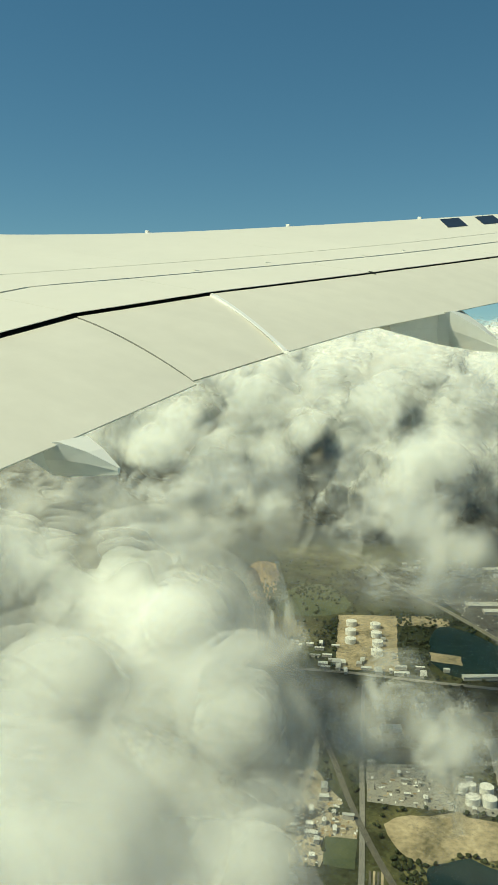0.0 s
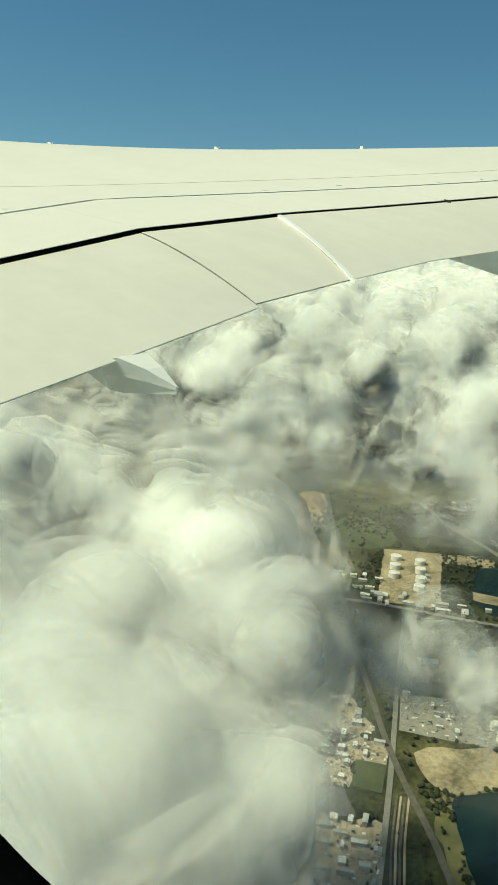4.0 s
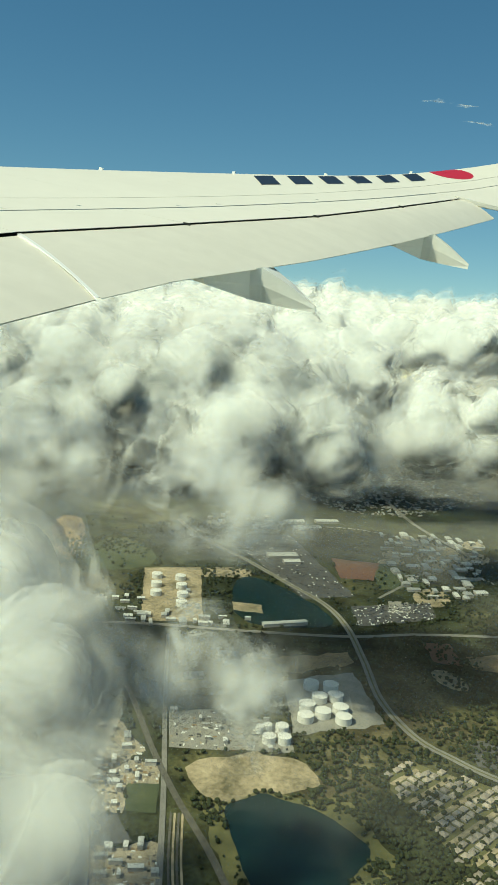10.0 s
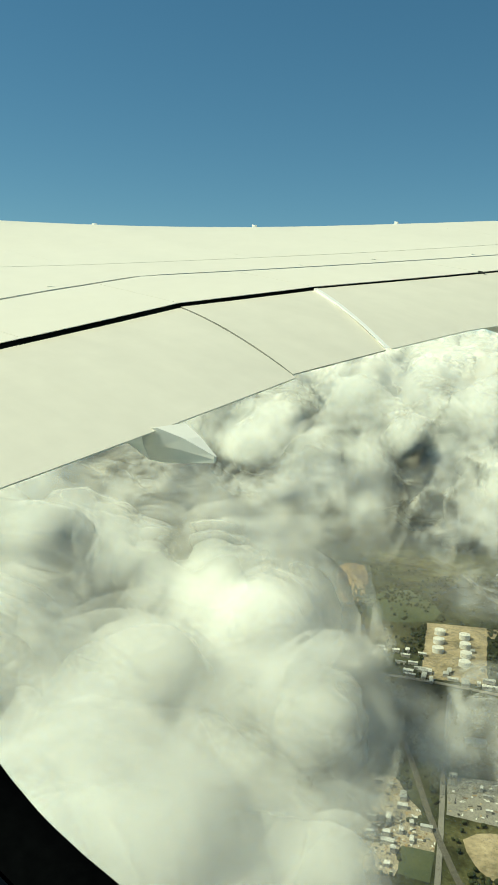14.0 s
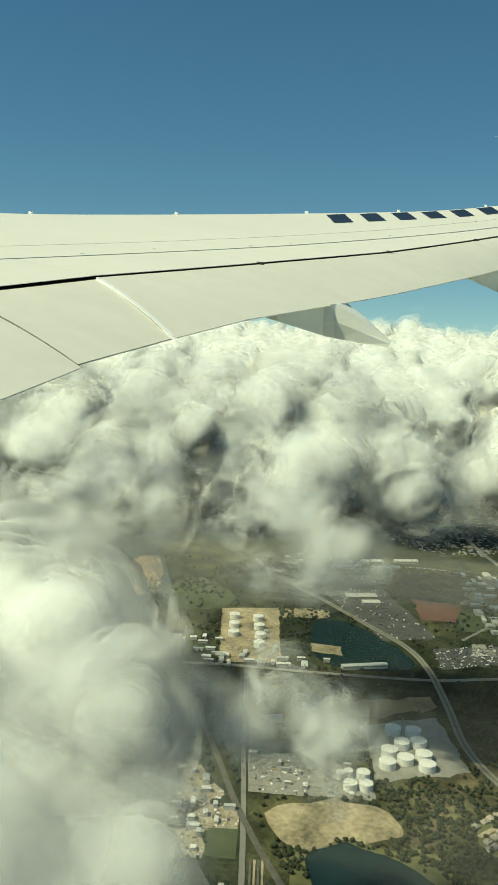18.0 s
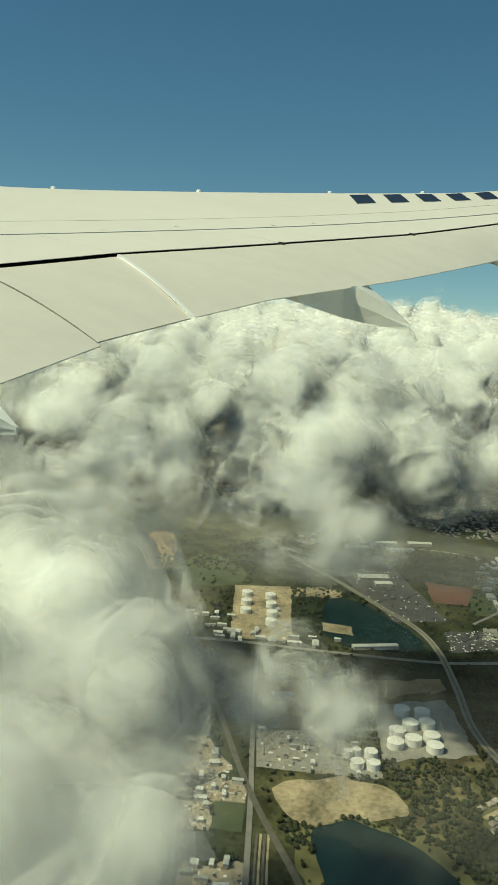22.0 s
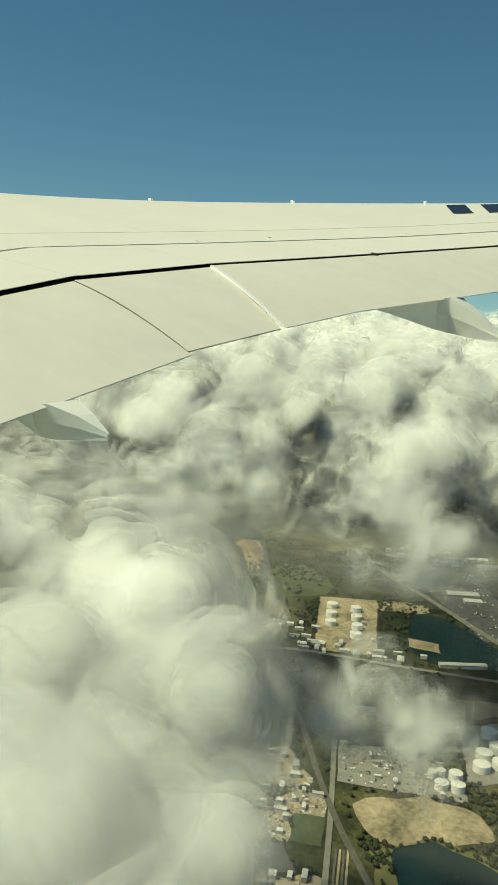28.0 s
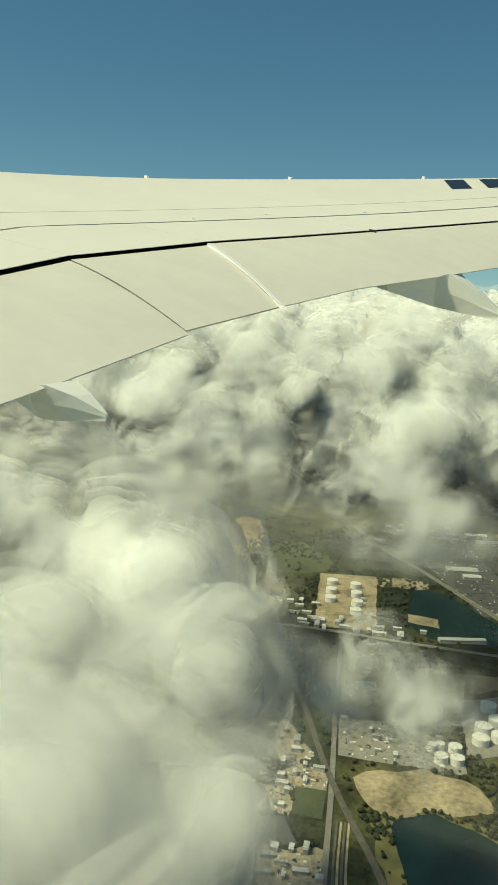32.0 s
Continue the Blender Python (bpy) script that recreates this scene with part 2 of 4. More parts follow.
# Near-clear sheet materials that imitate air haze and lift the dark ground.
HAZE = cloud_mat("low_haze_thin", 0.06, 300, 0.22, 0.5, 2, 0.5)
HAZES = cloud_mat("far_haze_sheet", 0.18, 500, 0.12, 0.45, 2, 0.5, True)
CIRRUS = cloud_mat("ice_wisp", 0.14, 70, 0.42, 0.3, 3, 0.6)
NV = 10
LETTER = "abcdefghij"
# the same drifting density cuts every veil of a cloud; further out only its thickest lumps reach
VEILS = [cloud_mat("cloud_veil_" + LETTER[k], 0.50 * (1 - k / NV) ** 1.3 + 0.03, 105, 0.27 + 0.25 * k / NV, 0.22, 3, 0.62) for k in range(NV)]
FOGS = [cloud_mat("near_fog_" + LETTER[k], 0.46 * (1 - k / NV) ** 1.4 + 0.02, 140, 0.22 + 0.22 * k / NV, 0.3, 2, 0.55) for k in range(NV)]
WISPS = [cloud_mat("torn_mist_" + LETTER[k], 0.20 * (1 - k / NV) + 0.03, 75, 0.36 + 0.14 * k / NV, 0.3, 3, 0.58) for k in range(NV)]


# ---- mesh helpers ----
def mesh_from(name, verts, faces, mats, smooth=False, index=None):
    me = bpy.data.meshes.new(name)
    me.from_pydata(verts, [], faces)
    for m in mats:
        me.materials.append(m)
    if smooth:
        me.polygons.foreach_set("use_smooth", [True] * len(me.polygons))
    if index is not None:
        me.polygons.foreach_set("material_index", index)
    me.update()
    return me


def part(name, me, parent=None, label=""):
    ob = new(name, me)
    if parent is not None:
        ob.parent = parent
    return tagged(ob, label)


def box_mesh(name, sx, sy, sz, m, z0=0.0):
    """A box with chamfered top edges, standing on z0."""
    c = min(sx, sy, sz) * 0.06
    x, y = sx / 2, sy / 2
    rings = [(x, y, z0), (x, y, z0 + sz - c), (x - c, y - c, z0 + sz)]
    v = [(sxn * a, syn * b, z) for a, b, z in rings for sxn, syn in ((-1, -1), (1, -1), (1, 1), (-1, 1))]
    f = [(4 * r + i, 4 * r + (i + 1) % 4, 4 * r + 4 + (i + 1) % 4, 4 * r + 4 + i) for r in range(2) for i in range(4)] + [(8, 9, 10, 11), (3, 2, 1, 0)]
    return mesh_from(name, v, f, [m])


def lerp_path(pts):
    xs, ys = [p[0] for p in pts], [p[1] for p in pts]
    return lambda x: float(np.interp(x, xs, ys))


# ---- the wing ----
def zs(x):
    u = x - 2.9
    return 0.10495 * u + 0.00204 * u * u + 0.0155 * max(0.0, x - 21.0) ** 2


LE = lerp_path([(0, 2.07), (26.0, -16.47), (26.75, -17.4), (27.7, -18.75), (29.3, -21.2)])
LINE1 = lerp_path([(3, -4.1), (8.0, -7.62), (10.4, -9.15), (14.3, -11.4), (16.3, -12.5), (18.56, -13.66), (20.35, -14.46), (22.25, -15.38), (24.1, -16.45), (26.0, -17.65), (29.3, -21.3)])
LINE2 = lerp_path([(3, -10.0), (9.0, -9.98), (10.4, -10.08), (13.68, -11.84), (15.43, -12.78), (17.8, -13.95), (19.33, -14.67), (21.3, -15.52), (23.3, -16.55), (24.9, -17.55), (26.0, -18.3), (29.3, -21.35)])
HINGE = lerp_path([(3, -11.40), (9.69, -11.40), (11.55, -11.97), (14.56, -13.34), (16.43, -14.23), (21.2, -16.02), (26.0, -18.4), (29.3, -21.4)])
TE = lerp_path([(3, -13.35), (9.25, -13.35), (10.6, -13.57), (11.92, -13.84), (14.44, -14.79), (17.03, -15.61), (21.15, -16.79)])
TE_TIP = lerp_path([(21.0, -17.12), (23.3, -17.86), (24.5, -18.3), (24.6, -18.22), (25.8, -18.95), (27.5, -20.2), (29.3, -21.6)])


def surf(x, y):
    """Height of the upper skin."""
    d = LE(x) - y
    e = max(0.0, 15.5 - x)
    crown = (0.0118 * e * e if e < 5 else 0.295 + 0.118 * (e - 5)) * min(1.0, d / 0.3) * max(0.0, 1 - d / 2.6) ** 1.5
    return zs(x) + crown - 0.20 * math.exp(-max(0, d) / 0.16) - 0.02 * min(1, max(0, d) / 4)


def slab(name, x0, x1, front, back, m, parent, thick=0.05, drop=0.0, dip=0.0, nx=24, ny=6, label="", side=None, taper=None):
    """A skin panel between two lines across the wing: drop lowers all of it, dip bends its rear edge down."""
    v, f, idx = [], [], []
    for layer in (0, 1):
        for i in range(nx + 1):
            for j in range(ny + 1):
                s = j / ny
                xa = x0(s) if callable(x0) else x0
                xb = x1(s) if callable(x1) else x1
                x = xa + (xb - xa) * i / nx
                y = front(x) + (back(x) - front(x)) * s
                z = surf(x, y) - drop - dip * s ** 1.8
                if layer:
                    z -= thick * (1 - (0.93 if taper is None and dip else taper or 0) * s)
                v.append((x, y, z))
    w, base = ny + 1, (nx + 1) * (ny + 1)
    for i in range(nx):
        for j in range(ny):
            a = i * w + j
            f.append((a, a + 1, a + w + 1, a + w))
            idx.append(0)
            f.append((base + a, base + a + w, base + a + w + 1, base + a + 1))
            idx.append(0)
    for i in range(nx):
        for j in (0, ny):
            a = i * w + j
            q = (a, a + w, base + a + w, base + a)
            f.append(q if j == 0 else q[::-1])
            idx.append(1)
    for j in range(ny):
        for i in (0, nx):
            a = i * w + j
            q = (a, base + a, base + a + 1, a + 1)
            f.append(q if i == 0 else q[::-1])
            idx.append(1)
    rim = [k for k in range(len(f)) if idx[k] == 1]
    for k in rim:
        b = len(v)
        v += [v[i] for i in f[k]]
        f[k] = (b, b + 1, b + 2, b + 3)
    me = mesh_from(name, v, f, [m, side or m], False, idx)
    me.polygons.foreach_set("use_smooth", [k == 0 for k in idx])
    return part(name, me, parent, label)


wing = tagged(new("aircraft_wing"), "white airliner wing with drooped flaps, swept outboard", "aircraft wing")
wing.matrix_world = TILT


def shift(fn, d):
    return lambda x: fn(x) + d


SLAT_X = [3.0, 7.9, 10.2, 12.42, 14.63, 16.8, 19.12, 21.03, 23.09, 26.0]
slats = []
for a, b in zip(SLAT_X, SLAT_X[1:]):
    slats += [slab("slat", a + 0.0008, b - 0.0008, LE, LINE1, PAINT, wing, 0.08, nx=10, ny=16)]
slab("upper_skin", 3.0, 26.0, shift(LINE1, -0.022), LINE2, PAINT, wing, 0.05, nx=60, ny=6)
SPOIL_X = [3.2, 7.6, 9.69, 11.5, 13.9, 16.4, 18.9, 21.15]
spoilers = []
for a, b in zip(SPOIL_X, SPOIL_X[1:]):
    spoilers += [slab("spoiler", a + 0.003, b - 0.003, shift(LINE2, -0.058), HINGE, PAINT, wing, 0.035, nx=8, ny=4, taper=0.8)]
# lower body under the panels, seen through the gaps and from below
# The box is coloured near-black to paint the shade inside the panel gaps.
slab("wing_box", 3.0, 21.15, shift(LE, -0.12), shift(HINGE, -0.10), NEAR_BLACK, wing, 0.35, 0.075, nx=40, ny=8)
slab("lower_skin", 3.0, 21.1, shift(LE, -0.2), shift(HINGE, 0.35), PAINT_GREY, wing, 0.25, 0.43, nx=40, ny=6)


def edge(ax, bow, bx):
    return lambda s: ax + (bx - ax) * s + bow * math.sin(math.pi * min(1, max(0, s)))


GAP = 0.05
slab("inboard_flap", 3.2, edge(9.69, -0.012, 9.245), shift(HINGE, -GAP * 0.65), TE, PAINT_FLAP_SHADE, wing, 0.16, 0.05, 0.25, nx=30, ny=12, label="large drooped inboard flap, wing white darkened in colour for shade")
slab("flaperon", edge(9.702, -0.006, 9.262), edge(11.50, 0, 10.62), shift(HINGE, -GAP * 0.65), shift(TE, 0.05), PAINT_FLAP_SHADE, wing, 0.16, 0.04, 0.24, nx=14, ny=12, side=GAP_SHADE_GREY)
# Dark strip added under the slot to paint its shade.
slab("gap_shade_strip", edge(9.6, 0, 9.2), edge(9.82, 0.06, 9.36), shift(HINGE, -GAP - 0.05), shift(TE, 0.25), NEAR_BLACK, wing, 0.04, 0.14, 0.25, nx=3, ny=10, label="dark strip painted as shade in the gap between the inboard flaps")
slab("outboard_flap", edge(11.508, 0, 10.634), edge(21.15, 0, 21.1), shift(HINGE, -GAP * 0.6), TE, PAINT_FLAP_SHADE, wing, 0.14, 0.022, 0.238, nx=50, ny=12, side=PAINT)
# White strip added to paint the sunlit end face of the outboard flap.
slab("lit_edge_strip", edge(11.478, 0, 10.598), edge(11.522, 0, 10.648), shift(HINGE, -GAP * 0.65), shift(TE, 0.03), STUD, wing, 0.03, 0.016, 0.238, nx=2, ny=12, label="slim bright white strip painted as the sunlit flap end")
slab("aileron", 21.19, 24.55, shift(LINE2, -0.02), TE_TIP, PAINT, wing, 0.14, 0.005, 0.05, nx=20, ny=8, taper=0.6)
slab("outer_panel", 24.57, 26.0, shift(LINE2, -0.02), TE_TIP, PAINT, wing, 0.14, 0.0, 0.02, nx=10, ny=8, taper=0.6)
slab("outer_body", 21.16, 26.0, shift(LE, -0.1), shift(LINE2, 0.02), PAINT_GREY, wing, 0.2, 0.07, nx=20, ny=6)
slab("raked_tip", 26.003, 29.3, LE, TE_TIP, PAINT, wing, 0.14, nx=24, ny=14)


def fairing(jx, jy, jz, width, tip, front, deep=0.9):
    """A flap track fairing: a canoe that hangs under the flap and ends in a thin upright edge."""
    secs = [(front[1] + 0.9, front[0] + 0.05, front[2] + 0.01, 0.10, 0.05), (front[1] + 0.1, front[0] + 0.12, front[2] + 0.01, width * 0.7, 0.14),
            (jy + 0.15, jx - 0.02, jz - 0.03, width * 0.95, 0.46), (jy, jx, jz + 0.02, width, 0.52),
            (jy * 0.5 + tip[1] * 0.5, jx * 0.5 + tip[0] * 0.5, jz * 0.5 + (tip[2] + 0.10) * 0.5 + 0.03, width * 0.55, 0.34), (tip[1], tip[0], tip[2] + 0.1, 0.03, 0.10)]
    v, f = [], []
    for y, x, zt, w, h in secs:
        h *= deep
        v += [(x - w * 0.46, y, zt), (x + w * 0.54, y, zt - 0.01), (x + w * 0.42, y, zt - h * 0.5), (x + w * 0.18, y, zt - h), (x - w * 0.06, y, zt - h), (x - w * 0.32, y, zt - h * 0.5)]
    n = 6
    for k in range(len(secs) - 1):
        for i in range(n):
            a, b = k * n + i, k * n + (i + 1) % n
            f.append((a, b, b + n, a + n))
    f += [tuple(range(n))[::-1], tuple(range((len(secs) - 1) * n, len(secs) * n))]
    me = mesh_from("flap_track_fairing", v, f, [PAINT_GREY])
    return part("flap_track_fairing", me, wing, "pale grey pointed fairing under the flap")


fairing(7.52, -13.36, 0.20, 0.34, (7.45, -13.9, 0.03), (7.15, -13.30, 0.13), 0.6)
fairing(13.55, -14.43, 1.05, 0.5, (13.16, -15.26, 0.66), (12.52, -14.05, 0.9))
fairing(18.3, -15.97, 1.80, 0.5, (17.75, -16.7, 1.36), (17.23, -15.58, 1.62))

# thin link housing in the slot between the outboard flap and the aileron
v = [(21.11 + 0.02 * (k > 3) + w, y, z - h) for k, (y, z, h, w) in enumerate([(-15.9, 2.60, 0, 0), (-15.9, 2.60, 0, 0.13), (-15.9, 2.60, 0.1, 0.11), (-15.9, 2.60, 0.1, 0.02), (-17.24, 2.52, 0, 0), (-17.24, 2.52, 0, 0.09), (-17.24, 2.52, 0.05, 0.08), (-17.24, 2.52, 0.05, 0.01)])]
part("link_housing", mesh_from("link_housing", v, [(0, 1, 5, 4), (1, 2, 6, 5), (2, 3, 7, 6), (3, 0, 4, 7), (3, 2, 1, 0), (4, 5, 6, 7)], [PAINT]), wing, "slim white housing beside the aileron")

# small white studs along the leading edge
for x in (10.3, 12.42, 14.63, 16.8, 19.12, 21.03, 23.09):
    me = box_mesh("stud", 0.06, 0.06, 0.05, STUD)
    ob = part("leading_edge_stud", me, slats[sum(x > a for a in SLAT_X) - 1], "small white stud")
    ob.location = (x, LE(x) - 0.22, surf(x, LE(x) - 0.22))


def decal_grid(name, org, ux, uy, m, label, n=6, k=10):
    v, f = [], []
    for i in range(n + 1):
        for j in range(k + 1):
            x, y = org[0] + ux[0] * i / n + uy[0] * j / k, org[1] + ux[1] * i / n + uy[1] * j / k
            v.append((x, y, surf(x, y) + 0.006))
    for i in range(n):
        for j in range(k):
            a = i * (k + 1) + j
            f.append((a, a + k + 1, a + k + 2, a + 1))
    return part(name, mesh_from(name, v, f, [m], True), wing, label)


# six dark upright bars stand where the registration is painted
RB, RU, RV = (18.13, -12.58), (4.48, -2.61), (0.80, 0.45)
for k in range(6):
    s = k / 6 + 0.03
    decal_grid("painted_bar", (RB[0] + RU[0] * s, RB[1] + RU[1] * s), (RU[0] * 0.092, RU[1] * 0.092), (RV[0] * (1 - 0.3 * s), RV[1] * (1 - 0.3 * s)), NAVY, "dark navy painted bar")
v, f = [(23.62, -15.46, surf(23.62, -15.46) + 0.006)], []
for k in range(1, 7):
    for i in range(40):
        x, y = 23.62 + 0.085 * k * math.cos(math.pi * i / 20), -15.46 + 0.085 * k * math.sin(math.pi * i / 20)
        v.append((x, y, surf(x, y) + 0.006))
        a, b = 1 + (k - 1) * 40 + i, 1 + (k - 1) * 40 + (i + 1) % 40
        f.append((0, a, b) if k == 1 else (a - 40, a, b, b - 40))
part("painted_disc", mesh_from("painted_disc", v, f, [RED], True), wing, "red painted disc")

# small hinge fittings along the spoiler line
for x, y in ((9.2, -9.92), (12.5, -11.14), (13.6, -11.62), (15.0, -12.5), (15.75, -12.86), (17.9, -13.9)):
    me = box_mesh("fitting", 0.10, 0.03, 0.006, PAINT_GREY)
    ob = part("hinge_fitting", me, spoilers[sum(x > a for a in SPOIL_X) - 1], "small grey hinge fitting")
    ob.matrix_basis = pose(x, y + 0.05, surf(x, y + 0.05) - 0.002, 0, 0, -27)
for x in (13.9, 16.4, 18.9):
    me = box_mesh("bracket", 0.025, 0.10, 0.03, NEAR_BLACK)
    ob = part("spoiler_bracket", me, spoilers[sum(x > a for a in SPOIL_X) - 1], "dark spoiler edge bracket")
    ob.location = (x, HINGE(x) - 0.03, surf(x, HINGE(x)) - 0.02)

# ---- the ground ----
HG = -800.0
LOT_A = [(1754, 78), (1764, 12), (1679, -30), (1674, 33)]
BROWN_A = [(1887, 98), (1909, 40), (1798, 0), (1796, 67)]
LOT_B = [(1480, -24), (1518, -106), (1410, -101), (1401, -48)]
FIELD_B = [(1853, 1), (1923, -126), (1808, -120), (1795, -24)]
LOT_C = [(2116, 214), (2137, 164), (2062, 144), (2040, 199)]
GREEN_C = [(2394, 302), (2491, 142), (2264, 128), (2192, 245)]
LOT_D = [(2708, 211), (2683, 47), (2386, 71), (2450, 173)]
ROAD_T2 = [(2701, 533), (2733, 384), (2676, 209), (2459, 25), (2307, -145)]
ROAD_T3 = [(2128, 238), (2347, 165), (2652, 117)]
LOT_E = [(1925, 583), (1937, 505), (1887, 486), (1876, 561)]
LAKE = [(1123, 328), (1160, 291), (1184, 275), (1173, 238), (1175, 197), (1145, 132), (1103, 82), (1055, 102), (1021, 107), (991, 94), (964, 104), (953, 143), (928, 194), (968, 230), (1050, 283)]
SAND = [(1182, 417), (1233, 407), (1287, 321), (1299, 242), (1241, 189), (1190, 234), (1192, 277), (1131, 320), (1129, 362)]
SHORE = [(1129, 362), (1135, 321), (1192, 277), (1185, 200), (1232, 149), (1126, 77), (1099, 44), (1040, 63), (972, 60), (915, 145), (900, 209), (985, 277), (1059, 326)]
PAD_A = [(1561, 351), (1666, 223), (1476, 124), (1371, 277)]
PAD_B = [(1355, 513), (1413, 417), (1387, 286), (1312, 258), (1242, 465)]
PAD_C = [(2052, 881), (2129, 742), (1775, 603), (1716, 738)]
SANDSTRIP = [(2086, 819), (2197, 620), (2112, 585), (2090, 652), (2056, 714), (2044, 801)]
YARD1 = [(1237, 679), (1296, 588), (1218, 496), (1133, 524), (1102, 513), (1060, 562)]
YARD2 = [(1165, 567), (1197, 465), (1137, 437), (1116, 484), (1049, 457), (1021, 506)]
TARDARK = [(1018, 504), (1043, 464), (993, 417), (961, 478)]
YARD3 = [(857, 516), (906, 474), (958, 476), (1007, 380), (884, 332), (844, 439), (833, 492)]
YARD4 = [(771, 437), (806, 451), (842, 430), (873, 332), (824, 313)]
PITCH = [(1119, 484), (1137, 437), (1066, 412), (1054, 458)]
GOLF = [(1949, 1020), (2179, 1117), (2292, 1058), (2233, 936), (2073, 844)]
DIRT1 = [(2045, 1401), (2151, 1275), (1949, 1113), (1847, 1159), (1797, 1230)]
DIRT2 = [(2352, 1354), (2435, 1284), (2224, 1150), (1970, 1075), (2125, 1210)]
TANFIELD = [(1636, 436), (1759, 254), (1718, 227), (1612, 322), (1592, 403)]
REDFIELD = [(2393, 423), (2414, 282), (2257, 273), (2233, 364)]
CARPARK = [(2445, 775), (2561, 600), (2110, 300), (2030, 420)]
CARPARK2 = [(2036, 295), (2157, 107), (2045, 81), (1915, 257)]
POND1 = [(1414, 518), (1466, 436), (1432, 387), (1408, 416), (1371, 494)]
POND2 = [(2085, 634), (2137, 585), (2064, 452), (1929, 305), (1860, 329), (1791, 534)]
HOUSES = [(1318, 98), (1368, 71), (1343, -96), (1136, -101), (1125, -30), (1199, 10), (1270, 86)]
HOUSES2 = [(1063, -19), (1112, -47), (1136, -101), (1041, -102), (1030, -37)]
TOWN = [(3074, 692), (4196, 565), (4236, 65), (3396, 28), (2985, 250), (2926, 486)]
TOWN2 = [(2707, 328), (2826, 3), (2226, -23), (2177, 153), (2329, 236)]
FIELD_L = [(1048, 710), (1087, 704), (1050, 556), (963, 479), (908, 484), (857, 516), (846, 570)]
R_EW = [(1413, 1350), (1547, 1056), (1623, 909), (1702, 729), (1763, 510), (1842, 271), (1925, 123), (1990, -33), (2032, -160)]
R_CURVE = [(2542, 980), (2380, 827), (2260, 658), (2132, 502), (2020, 365), (1902, 283), (1733, 211), (1566, 147), (1452, 66), (1405, -9), (1380, -60), (1350, -150)]
R_CURVE2 = [(4643, 991), (3945, 689), (3382, 459), (2909, 241), (2576, -8)]
RAIL = [(2477, 1484), (2039, 1151), (1795, 952), (1581, 770), (1394, 612), (1225, 488), (1119, 402), (1012, 305), (898, 216), (857, 188)]
R_NS = [(1671, 648), (1382, 532), (1170, 443), (1008, 378), (854, 319), (808, 303)]
R_LINK = [(1970, 1075), (1795, 952), (1635, 909)]
TRACK = [(1000, 666), (957, 607), (966, 570), (906, 519)]
YARDTRK = [(1079, 383), (981, 346), (908, 314), (819, 276)]
POND3 = [(843, 604), (860, 566), (834, 542), (794, 530), (778, 556)]
TANKS_A = [(1559, 288), (1569, 250), (1513, 260), (1473, 275), (1429, 268), (1458, 241), (1531, 232), (1486, 213), (1452, 200)]
TANKS_B = [(1353, 334), (1365, 323), (1372, 298), (1328, 310), (1338, 284)]
TANKS_C = [(1999, 819), (1939, 795), (1883, 772), (2013, 757), (1955, 731), (1900, 706), (1846, 687)]



def sheet(name, size, z, m, n=40):
    v = [(-size + 2 * size * i / n, -size + 2 * size * j / n, z) for i in range(n + 1) for j in range(n + 1)]
    f = [(i * (n + 1) + j, (i + 1) * (n + 1) + j, (i + 1) * (n + 1) + j + 1, i * (n + 1) + j + 1) for i in range(n) for j in range(n)]
    return new(name, mesh_from(name, v, f, [m]))


tagged(sheet("ground", 6000, HG, GROUND), "green scrub, woods and fields far below", "ground", kind="structure")


def inside(p, poly):
    x, y, c = p[0], p[1], False
    for (x0, y0), (x1, y1) in zip(poly, poly[1:] + poly[:1]):
        if (y0 > y) != (y1 > y) and x < (x1 - x0) * (y - y0) / (y1 - y0) + x0:
            c = not c
    return c


def ragged(poly, step=22, jit=5, seed=1):
    """The outline with extra corners, unevenly pushed in and out."""
    rnd = random.Random(seed)
    out = []
    for (x0, y0), (x1, y1) in zip(poly, poly[1:] + poly[:1]):
        n = max(1, int(math.hypot(x1 - x0, y1 - y0) / step))
        for k in range(n):
            j = jit if k else jit * 0.4
            out.append((x0 + (x1 - x0) * k / n + rnd.uniform(-j, j), y0 + (y1 - y0) * k / n + rnd.uniform(-j, j)))
    return out


def patch(name, poly, m, z, label, category, jit=5, kind="structure"):
    if category in ("lake", "pond", "sand", "grass", "golf course") or "bare" in label:
        for _ in range(1 if category == "sand" else 2):
            poly = [(a[0] * k + b[0] * (1 - k), a[1] * k + b[1] * (1 - k)) for a, b in zip(poly, poly[1:] + poly[:1]) for k in (0.75, 0.25)]
    pts = ragged(poly, jit=jit, seed=len(name) + len(poly))
    bm = bmesh.new()
    top = [bm.verts.new((x, y, HG + z)) for x, y in pts]
    f = bm.faces.new(top)
    if f.calc_area() and sum(a[0] * b[1] - b[0] * a[1] for a, b in zip(pts, pts[1:] + pts[:1])) < 0:
        f.normal_flip()
    bmesh.ops.triangulate(bm, faces=[f])
    me = bpy.data.meshes.new(name)
    bm.to_mesh(me)
    bm.free()
    me.materials.append(m)
    return tagged(new(name, me), label, category, kind=kind)


def scatter(poly, n, gap, seed):
    """Spots inside an outline, no two nearer than gap."""
    r = random.Random(seed)
    xs, ys = [p[0] for p in poly], [p[1] for p in poly]
    out, tries = [], 0
    while len(out) < n and tries < n * 60:
        tries += 1
        p = (r.uniform(min(xs), max(xs)), r.uniform(min(ys), max(ys)))
        if inside(p, poly) and all((p[0] - q[0]) ** 2 + (p[1] - q[1]) ** 2 > gap * gap for q in out):
            out.append(p)
    return out


